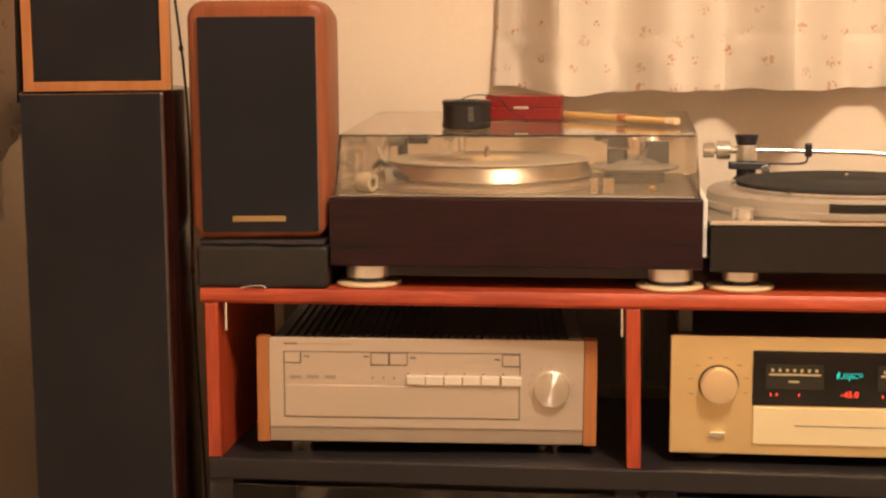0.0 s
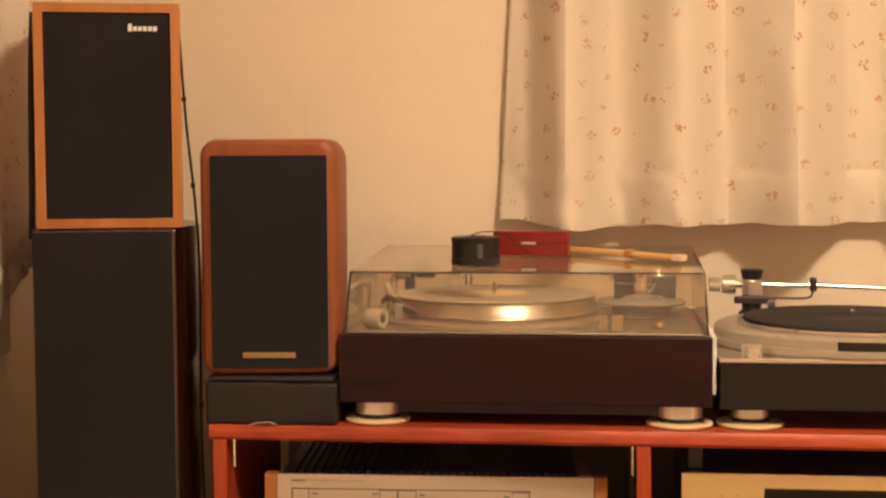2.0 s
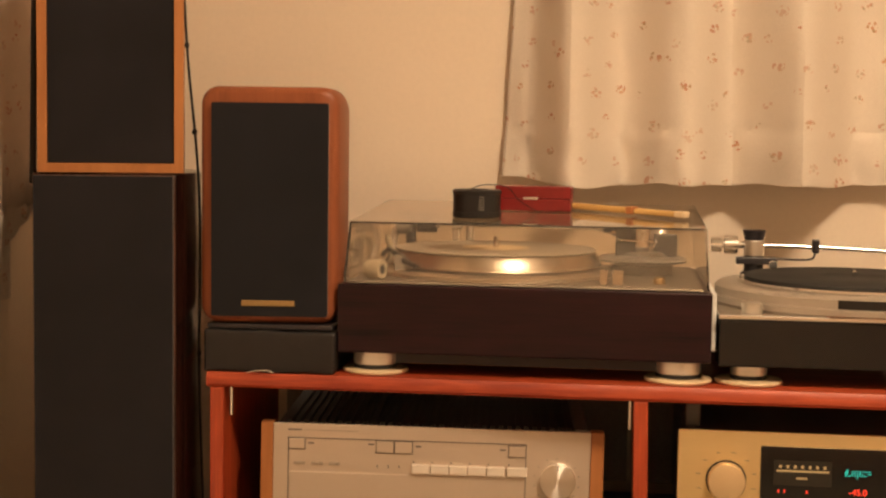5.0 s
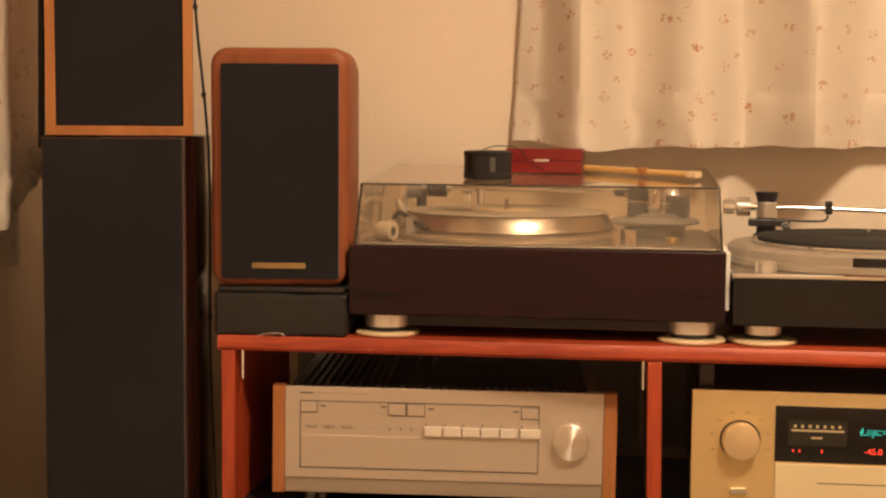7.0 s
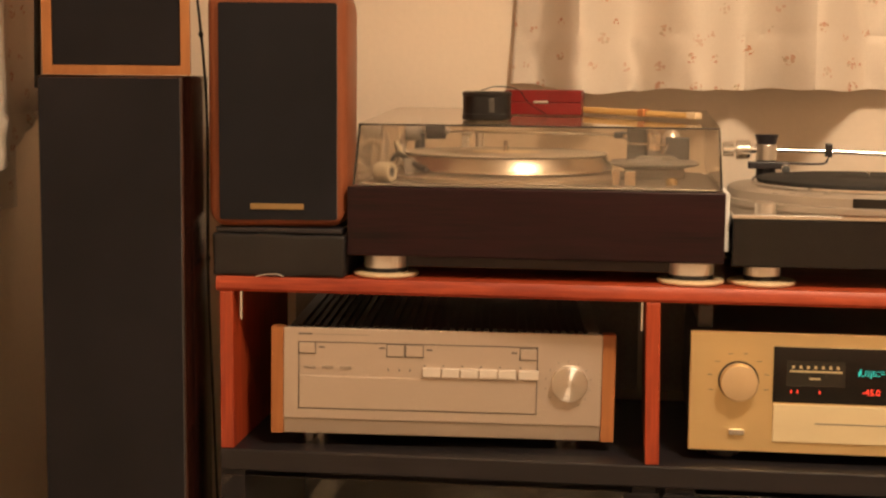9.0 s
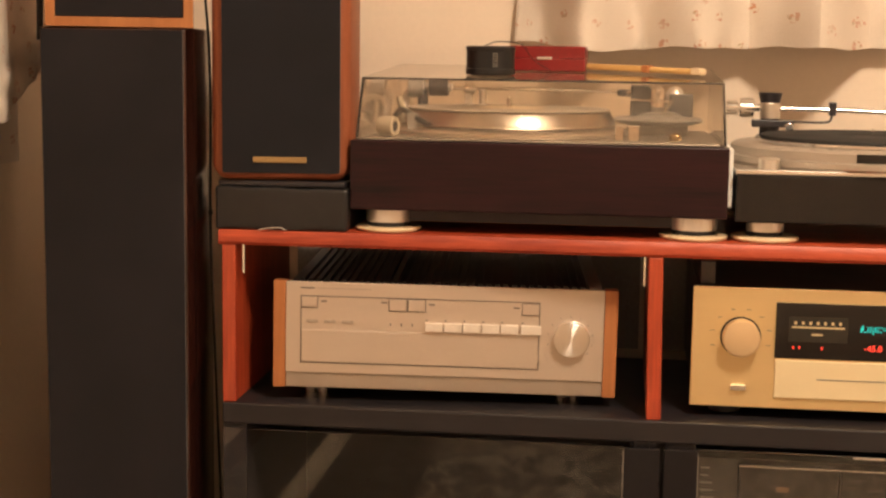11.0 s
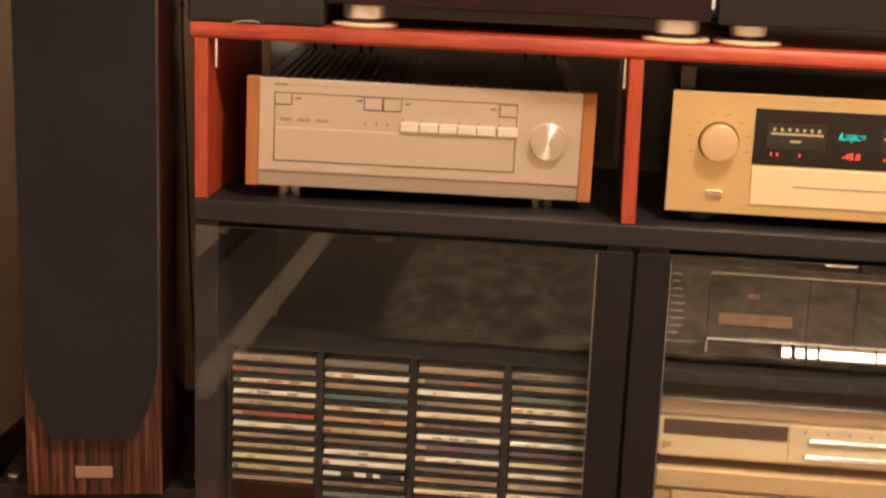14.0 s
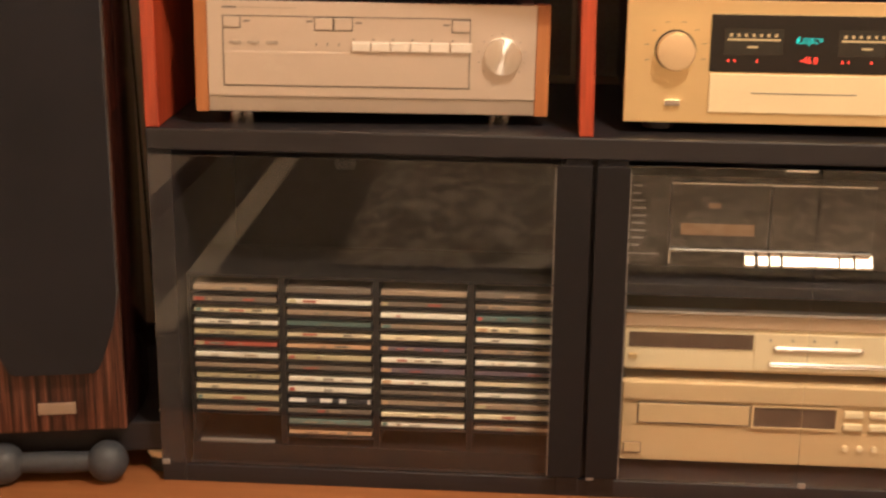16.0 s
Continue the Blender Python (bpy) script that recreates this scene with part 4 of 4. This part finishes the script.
part("pivot_cap", disc((AX, AY, AZ + 0.0085), 0.0145, 0.015, "z", 32, r2=0.018, bevel=0.0008), BLACK_PLASTIC, arm2)
part("arm_base", lathe([(0.020, 0.097), (0.020, 0.121), (0.015, 0.125), (0.015, 0.149)], 32), BLACK_PLASTIC, arm2, smooth=True).matrix_local = pose(AX, AY, 0)
part("side_plate", box(AX - 0.028, AX + 0.034, AY - 0.022, AY - 0.006, 0.136, 0.147, 0.002), BLACK_PLASTIC, arm2)
part("cueing_knob", disc((AX + 0.026, AY - 0.022, 0.137), 0.007, 0.014, "-y", 20, bevel=0.001), CHROME, arm2)
part("lift_rod", tube(smooth_path([(AX + 0.03, AY - 0.012, 0.145), (AX + 0.07, AY - 0.012, 0.144), (AX + 0.088, AY - 0.006, 0.146), (AX + 0.093, AY, 0.156)]), 0.0016), BLACK_PLASTIC, arm2)
part("arm_rest", box(AX + 0.088, AX + 0.098, AY - 0.008, AY + 0.008, 0.154, 0.175, 0.002), BLACK_PLASTIC, arm2)


# ---- silver amplifier with wooden cheeks ----
AMP = thing("silver_amplifier", pose(0.0655, 0.024, CAB_TOP, 0, 0.55, 4.4), "silver stereo amplifier with wooden side cheeks", "amplifier")
AW, A0, A1 = 0.472, 0.020, 0.168
part("case", box(0.018, AW - 0.0185, 0.0225, 0.40, A0, A1 - 0.006, 0.002), STEEL_TOP, AMP)
part("front_panel", box(0.0175, AW - 0.0185, -0.002, 0.0055, A0 + 0.0210, A1, 0.0012), AMP_FACE, AMP, "satin silver front panel")
part("lower_strip", box(0.0175, AW - 0.0185, 0.001, 0.0055, A0, A0 + 0.0207, 0.001), AMP_STRIP, AMP)
for x0, x1 in ((0.0, 0.0172), (AW - 0.0182, AW)):
    part("wood_cheek", box(x0, x1, -0.001, 0.022, A0 - 0.001, A1, 0.0015), AMP_WOOD, AMP, "oiled wooden side cheek")
for x in (0.046, 0.064, AW - 0.071, AW - 0.053):
    part("foot", disc((x, 0.052, -0.0005), 0.0088, 0.0205, "z", 24, bevel=0.001), ALU_BRIGHT, AMP, "short round metal foot")
part("top_trim", box(AW - 0.040, AW - 0.022, 0.01, 0.39, A1 - 0.0058, A1 + 0.001, 0.001), GREY_TRIM, AMP)
for k in range(34):
    part("vent_slat", box(0.032 + 0.0118 * k, 0.0385 + 0.0118 * k, 0.03, 0.37, A1 - 0.0058, A1 - 0.0008), STEEL_TOP, AMP)
FY = -0.0022


def outline(parent, x0, x1, z0, z1, w, name="panel_groove", m=None):
    return part(name, frame_ring(x0, x1, z0, z1, w, FY - 0.0006, FY + 0.0005), m or LINE, parent)


outline(AMP, 0.038, 0.366, 0.055, 0.149, 0.0010)
door = part("flap", box(0.0395, 0.3645, FY - 0.0012, FY + 0.001, 0.0565, 0.1015, 0.0008), AMP_FACE, AMP, "long hinged silver flap")
outline(AMP, 0.038, 0.062, 0.132, 0.149, 0.0008, "button_groove")
part("power_button", box(0.0393, 0.0607, FY - 0.0022, FY + 0.001, 0.1333, 0.1477, 0.0008), AMP_FACE, AMP)
for x in (0.159, 0.1848):
    outline(AMP, x, x + 0.0254, 0.130, 0.148, 0.0008, "button_groove")
    part("selector_button", box(x + 0.0012, x + 0.0242, FY - 0.0022, FY + 0.001, 0.1312, 0.1468, 0.0008), AMP_FACE, AMP)
outline(AMP, 0.341, 0.366, 0.130, 0.147, 0.0008, "button_groove")
part("mode_button", box(0.3422, 0.3648, FY - 0.0022, FY + 0.001, 0.1312, 0.1458, 0.0008), AMP_FACE, AMP)
for k in range(6):
    x = 0.2095 + 0.0258 * k + (0.002 if k == 5 else 0)
    part("input_key", box(x, x + 0.0243 + (0.003 if k == 5 else 0), FY - 0.0065, FY + 0.001, 0.1045, 0.1165, 0.001), AMP_KEY, AMP, "pale push key")
    part("key_lamp", box(x + 0.001, x + 0.003, FY - 0.0006, FY + 0.0004, 0.1185, 0.1205), INK, AMP)
for x, z, w in ((0.038, 0.1585, 0.019), (0.066, 0.1405, 0.008), (0.149, 0.141, 0.008), (0.214, 0.140, 0.008), (0.330, 0.139, 0.008)):
    part("caption_bar", box(x, x + w, FY - 0.0004, FY + 0.0004, z, z + 0.0022), INK, AMP)
part("caption_bar", box(0.060, 0.135, FY - 0.0003, FY + 0.0004, 0.1590, 0.1600), AMP_STRIP, AMP)
for k in range(3):
    x = 0.046 + 0.0245 * k
    part("slide_switch", box(x + 0.006, x + 0.011, FY - 0.0028, FY + 0.0004, 0.1118, 0.1152, 0.0006), AMP_STRIP, AMP)
    part("switch_slot", box(x, x + 0.016, FY - 0.0008, FY + 0.0004, 0.1112, 0.1158, 0.0004), AMP_STRIP, AMP)
    part("indicator", box(0.161 + 0.015 * k, 0.1625 + 0.015 * k, FY - 0.0006, FY + 0.0004, 0.110, 0.114), INK, AMP)
kn = part("volume_knob", disc((0, 0, 0), 0.0242, 0.011, "-y", 72, bevel=0.0012), SPUN, AMP, "large spun aluminium volume knob", True)
kn.matrix_local = pose(0.4095, FY, 0.1005)
part("knob_mark", box(-0.0005, 0.0005, -0.0116, -0.0111, 0.016, 0.024), INK, kn)
for k in range(11):
    a = radians(220 - 26 * k)
    part("scale_tick", box(-0.0004, 0.0004, -0.0005, 0.0004, 0.0, 0.002), INK, AMP).matrix_local = pose(0.408 + 0.031 * math.cos(a), FY, 0.0985 + 0.031 * math.sin(a))
for x, y in ((0.07, 0.45), (0.10, 0.455), (0.145, 0.45), (0.16, 0.46), (0.41, 0.45), (0.44, 0.455), (0.455, 0.46)):
    cable("signal_cable", [(x + 0.02, y, CAB_TOP + 0.02), (x + 0.015, y - 0.01, CAB_TOP + 0.1), (x + 0.012, y - 0.02, CAB_TOP + 0.17), (x + 0.01, y - 0.01, CAB_TOP + 0.26)], 0.003, "black signal cable behind the amplifier")


# ---- champagne amplifier ----
GA = thing("champagne_amplifier", pose(0.636, 0.036, CAB_TOP), "champagne-gold amplifier with a lit black display", "amplifier")
GW, G0, G1 = 0.465, 0.016, 0.178
part("case", box(0.008, GW - 0.008, 0.008, 0.38, G0, G1 - 0.002, 0.002), STEEL_TOP, GA)
part("case_rim", box(0.010, 0.030, 0.03, 0.37, G1 - 0.0018, G1 + 0.030, 0.002), STEEL_TOP, GA)
part("front_panel", box(0.0, GW, -0.002, 0.0075, G0, G1, 0.0014), GOLD, GA, "satin champagne front panel")
for x in (0.05, GW - 0.05):
    part("foot", disc((x, 0.05, 0.0), 0.022, 0.016, "z", 32, bevel=0.001), BLACK_PLASTIC, GA)
part("display_window", box(0.109, 0.356, -0.0042, -0.0022, 0.085, 0.160, 0.0006), DISPLAY, GA, "black glass display window")
part("sub_panel", box(0.110, 0.356, -0.0055, -0.0022, 0.0315, 0.083, 0.0012), GOLD_PALE, GA, "long polished lower flap")
part("caption_bar", box(0.165, 0.300, -0.0061, -0.0055, 0.0575, 0.0586), INK, GA)
for x0 in (0.126, 0.272):
    scale = part("meter_scale", box(x0 + 0.004, x0 + 0.072, -0.0048, -0.0043, 0.1265, 0.1290), GLOW_WARM, GA, "lit level meter scale")
    for k in range(7):
        part("meter_tick", box(x0 + 0.007 + 0.0096 * k, x0 + 0.0105 + 0.0096 * k, -0.0048, -0.0043, 0.1315, 0.1355), GLOW_WARM, scale)
    part("meter_caption", box(x0 + 0.030, x0 + 0.044, -0.0048, -0.0043, 0.117, 0.1195), GLOW_WARM, scale)
    part("meter_panel", box(x0, x0 + 0.076, -0.0043, -0.00415, 0.108, 0.142), METER, scale)
    for k in (0.006, 0.014, 0.043):
        part("peak_lamp", box(x0 + k, x0 + k + 0.0016, -0.0048, -0.0043, 0.0985, 0.1022), GLOW_RED, scale)
logo = bmesh.new()
for x0, x1, z0, z1 in ((0.2185, 0.2205, 0.1235, 0.1300), (0.2205, 0.2225, 0.1260, 0.1330), (0.2225, 0.2260, 0.1235, 0.1250), (0.2270, 0.2285, 0.1240, 0.1285), (0.2300, 0.2325, 0.1240, 0.1255), (0.2300, 0.2325, 0.1270, 0.1285), (0.2340, 0.2355, 0.1210, 0.1285), (0.2370, 0.2385, 0.1240, 0.1310), (0.2400, 0.2415, 0.1240, 0.1280), (0.2430, 0.2460, 0.1240, 0.1255), (0.2475, 0.2520, 0.1265, 0.1280), (0.226, 0.252, 0.1300, 0.1308)):
    box(x0, x1, -0.0049, -0.0043, z0, z1, bm=logo)
part("logo_shape", logo, GLOW_TEAL, GA, "teal glowing badge shape")
num = bpy.data.curves.new("level_number", "FONT")
num.body, num.size, num.extrude = "-45.0", 0.0115, 0.0002
num.align_x = "CENTER"
num_ob = new("level_number", num)
deps = bpy.context.evaluated_depsgraph_get()
num_mesh = bpy.data.meshes.new_from_object(num_ob.evaluated_get(deps))
bpy.data.objects.remove(num_ob)
num_part = new("level_number", num_mesh)
num_mesh.materials.clear()
num_mesh.materials.append(GLOW_RED)
num_part.parent = GA
num_part.matrix_local = pose(0.236, -0.0047, 0.0985, 90, 0, 0)
tagged(num_part, "red lit level digits")
for x0, xk, nm in ((0.064, 0.064, "selector_knob"), (GW - 0.064, GW - 0.064, "volume_knob")):
    ko = part(nm, lathe([(0.0242, 0.0), (0.0248, 0.002), (0.0248, 0.017), (0.0236, 0.019), (0.021, 0.0198)], 72), SPUN_GOLD, GA, "large round champagne knob", True)
    ko.matrix_local = pose(xk, -0.0024, 0.112, 90, 0, 0)
    # black disc behind the knob draws the shadow round its rim
    shade_ring = part("knob_shade_ring", lathe([(0.0268, 0.0), (0.0268, 0.0008)], 48), BLACK_PLASTIC, ko)
    for k in range(8):
        a = radians(200 - 31 * k)
        part("scale_tick", box(-0.003, 0.003, -0.0005, 0.0004, -0.0003, 0.0003), INK, GA).matrix_local = pose(xk + 0.038 * math.cos(a), -0.0024, 0.112 + 0.038 * math.sin(a))
part("power_button", box(0.0525, 0.0735, -0.008, -0.0015, 0.0395, 0.0475, 0.0012), ALU_BRIGHT, GA, "small bright power button")


RACK_BLACK = plain("rack_black", (0.011, 0.0098, 0.011), 0.5, grain=300.0)

# ---- behind the left glass door: rack of discs ----
RACK = thing("disc_rack", pose(0.0, 0.030, FLOOR + 0.0222), "black four-column rack filled with music discs", "rack")
Z0 = FLOOR + 0.0222
cols = ((0.0465, 0.1674), (0.1791, 0.2999), (0.3116, 0.4324), (0.4441, 0.5572))
part("base", box(0.039, 0.562, 0.0, 0.15, 0.0, 0.0288), RACK_BLACK, RACK)
part("back", box(0.039, 0.562, 0.146, 0.15, 0.029, 0.278), RACK_BLACK, RACK)
for x in (0.0400, 0.1688, 0.3014, 0.4339, 0.5585):
    part("divider", box(x, x + 0.0088 if 0.1 < x < 0.5 else x + 0.0035, 0.004, 0.146, 0.029, 0.278), RACK_BLACK, RACK)
part("top", box(0.039, 0.562, 0.006, 0.15, 0.2782, 0.282), RACK_BLACK, RACK)
CASES = [plain("disc_case", c, 0.3, grain=300.0, vary=0.15) for c in ((0.80, 0.70, 0.48), (0.88, 0.83, 0.70), (0.36, 0.27, 0.19), (0.42, 0.10, 0.07), (0.12, 0.19, 0.18), (0.52, 0.45, 0.27), (0.16, 0.12, 0.16), (0.05, 0.05, 0.06), (0.60, 0.38, 0.22), (0.19, 0.155, 0.125))]
rd = random.Random(11)
PITCH = 0.01647
# spine colours from the top slot down, by column
SPINES = ("290153125052", "91240859117948", "2912061619201", "9240121601202")
NAMES = {"3": "red-spined music disc in the rack", "4": "teal-spined music disc in the rack", "7": "black-spined music disc in the rack", "6": "dark purple-spined music disc in the rack", "8": "orange-spined music disc in the rack", "9": "grey-spined music disc in the rack", "5": "yellow-spined music disc in the rack"}
for c, (x0, x1) in enumerate(cols):
    for slot, pick in enumerate(SPINES[c]):
        z = 0.0449 + PITCH * (13 - slot)
        part("slot_rail", box(x0 - 0.001, x1 + 0.001, 0.003, 0.14, z - 0.0046, z - 0.0003), RACK_BLACK, RACK)
        y = 0.002 + rd.uniform(0, 0.004)
        d = part("music_disc", box(x0 + 0.001, x1 - 0.001, y, y + 0.13, Z0 + z, Z0 + z + rd.choice((0.0058, 0.0066, 0.0076)), 0.0007), CASES[int(pick)], None)
        d.matrix_world = pose(rd.uniform(-0.001, 0.001), 0.030, 0)
        tagged(d, NAMES.get(pick, "pale-spined music disc case in the rack"), "music disc", "music discs in the rack")
        if pick == "7":
            for p0, p1 in ((0.0, 0.027), (0.045, 0.064), (0.072, 0.084), (0.113, 0.118)):
                part("spine_print", box(x0 + 0.002 + p0, x0 + p1, y - 0.0004, y + 0.0002, Z0 + z + 0.0006, Z0 + z + 0.0066), WHITE, d, "white block on the spine")
        a = x0 + (0.2 if pick == "7" else 0.003)
        if a < x1 and rd.random() < 0.45:
            part("spine_print", box(a, a + rd.uniform(0.006, 0.016), y - 0.0004, y + 0.0002, Z0 + z + 0.001, Z0 + z + 0.0062), CASES[rd.choice((3, 5, 4, 8, 3, 9))], d)
        a += 0.02
        while a < x1 - 0.03:
            w = rd.uniform(0.005, 0.022)
            if rd.random() < 0.6:
                part("spine_print", box(a, a + w, y - 0.0004, y + 0.0002, Z0 + z + 0.002, Z0 + z + rd.choice((0.0035, 0.0045, 0.0052))), rd.choice((INK, INK, CASES[9], CASES[3], CASES[2])), d)
            a += w + rd.uniform(0.004, 0.02)
    low = 14 - len(SPINES[c])
    if low > 1:
        part("slot_tray", box(x0 + 0.004, x1 - 0.010, 0.004, 0.010, 0.0290, 0.0320), GREY_TRIM, RACK)


# ---- behind the right glass doors ----
DX = 0.654


def player(name, z0, y, label):
    return thing(name, pose(DX, y, z0), label, "disc player")


cd1 = player("slim_disc_player", 0.127, 0.060, "slim champagne disc player with dark display strip")
part("case", box(0.004, 0.43, 0.008, 0.28, 0.006, 0.092, 0.002), PLAYER_GOLD, cd1)
part("front_panel", box(0.0, 0.434, 0.0, 0.0075, 0.012, 0.093, 0.001), GOLD_PALE, cd1, "satin champagne front")
part("top_lip", box(-0.001, 0.435, -0.004, 0.0, 0.0745, 0.095, 0.002, 1), PLAYER_LIP, cd1, "rose champagne upper band")
# the chamfer's highlight is put into its white colour
part("top_edge", box(-0.001, 0.435, -0.005, 0.012, 0.0952, 0.0992, 0.0019, 3), WHITE, cd1, "chamfered top edge, coloured white for its highlight")
part("raised_panel", box(0.180, 0.434, -0.0025, 0.0, 0.014, 0.069, 0.001), GOLD_PALE, cd1)
part("display_strip", box(0.006, 0.178, -0.0012, 0.0, 0.044, 0.066), PLAYER_DISPLAY, cd1, "dark display strip")
part("tray_slot", box(0.205, 0.33, -0.0085, -0.0026, 0.045, 0.0525, 0.0035, 1), ALU_BRIGHT, cd1, "bright disc tray edge")
part("lower_bar", box(0.20, 0.43, -0.0065, -0.0026, 0.022, 0.029, 0.003, 1), ALU_BRIGHT, cd1)
for k in range(4):
    part("play_button", box(0.200 + 0.030 * k, 0.203 + 0.030 * k, -0.0036, -0.0024, 0.0585, 0.0615), INK, cd1)
part("power_button", box(0.006, 0.018, -0.003, 0.0, 0.026, 0.034, 0.0006), GOLD, cd1)
for x in (0.05, 0.38):
    part("foot", disc((x, 0.05, -0.0035), 0.02, 0.0095, "z", 28), BLACK_PLASTIC, cd1)
cd2 = player("disc_player", FLOOR + 0.0222, 0.055, "champagne disc player with a wide drawer")
part("case", box(0.004, 0.43, 0.010, 0.29, 0.016, 0.136, 0.002), PLAYER_GOLD, cd2)
part("front_panel", box(0.0, 0.434, 0.0, 0.0095, 0.016, 0.1085, 0.0012), PLAYER_GOLD, cd2, "satin champagne front")
part("top_bar", box(-0.001, 0.435, -0.005, 0.0095, 0.109, 0.1385, 0.003, 2), PLAYER_GOLD, cd2, "rounded upper bar")
outline(cd2, 0.022, 0.180, 0.074, 0.106, 0.001, "drawer_groove")
part("drawer", box(0.0235, 0.1785, -0.0035, 0.0, 0.0755, 0.1045, 0.001), PLAYER_GOLD, cd2, "wide disc drawer")
part("window_frame", frame_ring(0.182, 0.302, 0.071, 0.107, 0.003, -0.004, 0.0), PLAYER_GOLD, cd2)
part("display_window", box(0.1852, 0.2988, -0.0018, 0.0, 0.0742, 0.1038), PLAYER_DISPLAY, cd2, "dark display window")
outline(cd2, 0.004, 0.029, 0.027, 0.044, 0.0009, "button_groove")
part("power_button", box(0.0052, 0.0278, -0.0035, 0.0, 0.0282, 0.0428, 0.0008), PLAYER_GOLD, cd2)
for k in range(3):
    for j in range(2):
        part("key", box(0.309 + 0.036 * k, 0.337 + 0.036 * k, -0.005, 0.0, 0.072 + 0.019 * j, 0.084 + 0.019 * j, 0.003), GOLD_PALE, cd2)
    part("key", disc((0.316 + 0.02 * k, 0.0, 0.045), 0.0045, 0.004, "-y", 16), GOLD_PALE, cd2)
for x in (0.05, 0.38):
    part("foot", disc((x, 0.05, 0.0), 0.022, 0.0158, "z", 28), BLACK_PLASTIC, cd2)

TAPE_FACE = plain("tape_deck_face", (0.045, 0.036, 0.028), 0.3, 0.2, grain=300.0)
td = thing("cassette_deck", pose(DX - 0.004, 0.060, 0.2782), "dark cassette deck with silver transport buttons", "cassette deck")
part("case", box(0.002, 0.43, 0.010, 0.27, 0.010, 0.138, 0.002), STEEL_TOP, td)
part("front_panel", box(0.0, 0.434, 0.0, 0.0095, 0.012, 0.140, 0.001), TAPE_FACE, td)
part("cassette_lid", box(0.057, 0.190, -0.008, 0.0, 0.042, 0.1325, 0.0015), TAPE_FACE, td, "smoked cassette door")
part("lid_edge", box(0.057, 0.33, -0.0098, -0.0082, 0.1305, 0.1335, 0.0006, 1), ALU_BRIGHT, td)
part("meter_panel", box(0.192, 0.33, -0.007, 0.0, 0.042, 0.1295, 0.001), TAPE_FACE, td)
part("lid_badge", box(0.108, 0.124, -0.0092, -0.0082, 0.098, 0.105), TAPE_BROWN, td)
part("lid_window", box(0.072, 0.171, -0.0092, -0.0082, 0.060, 0.076), TAPE_BROWN, td, "brownish cassette window")
part("trim_line", box(0.057, 0.33, -0.0115, 0.0, 0.0365, 0.0405, 0.0015, 1), ALU_BRIGHT, td, "bright trim line")
part("trim_end", box(0.0565, 0.0595, -0.0105, 0.0, 0.019, 0.0363), ALU_BRIGHT, td)


def sloped_key(x, w):
    """A push button whose face leans back."""
    bm = bmesh.new()
    prof = [(0.0, 0.018), (-0.0145, 0.018), (-0.0145, 0.021), (-0.0045, 0.0355), (0.0, 0.0355)]
    a, b = [[bm.verts.new((q, y, z)) for y, z in prof] for q in (x, x + w)]
    bm.faces.new(a)
    bm.faces.new(b[::-1])
    for k in range(5):
        bm.faces.new((a[k], b[k], b[(k + 1) % 5], a[(k + 1) % 5]))
    return bm


for x, w in ((0.161, 0.0122), (0.1793, 0.0122), (0.196, 0.0122), (0.2124, 0.074), (0.289, 0.0175), (0.3094, 0.0227)):
    part("transport_button", sloped_key(x, w), ALU, td, "bright silver push button")
for k in range(9):
    part("caption_bar", box(0.006, 0.016 + 0.010 * rd.random(), -0.0006, 0.0, 0.040 + 0.0105 * k, 0.042 + 0.0105 * k), GREY_TRIM, td)
part("caption_bar", box(0.0, 0.045, -0.0006, 0.0, 0.0285, 0.0297), GREY_TRIM, td)
for x in (0.05, 0.38):
    part("foot", disc((x, 0.05, 0.0), 0.02, 0.0105, "z", 28), BLACK_PLASTIC, td)

# ---- dumb-bell on the floor ----
DB = thing("dumbbell", pose(-0.150, -0.014, FLOOR, 0, 0, 8.5), "grey-blue iron dumbbell lying on the wooden floor", "dumbbell")


def ball(x):
    bm = bmesh.new()
    bmesh.ops.create_uvsphere(bm, u_segments=40, v_segments=24, radius=0.030)
    bmesh.ops.rotate(bm, cent=(0, 0, 0), matrix=Matrix.Rotation(radians(90), 3, "Y"), verts=bm.verts)
    for v in bm.verts:
        v.co *= 1 + 0.012 * noise.noise(v.co * 60)
        v.co.x *= 0.97
    bmesh.ops.translate(bm, vec=(x, 0, 0.0298), verts=bm.verts)
    return bm


for x in (-0.073, 0.073):
    part("ball_end", ball(x), IRON, DB, smooth=True)
grip = bmesh.new()
prof = [(0.0135, -0.055), (0.0145, -0.04), (0.0152, -0.02), (0.0155, 0.0), (0.0152, 0.02), (0.0145, 0.04), (0.0135, 0.055)]
grip = lathe(prof, 32)
bmesh.ops.rotate(grip, cent=(0, 0, 0), matrix=Matrix.Rotation(radians(90), 3, "Y"), verts=grip.verts)
bmesh.ops.translate(grip, vec=(0, 0, 0.0298), verts=grip.verts)
part("grip", grip, IRON, DB, smooth=True)
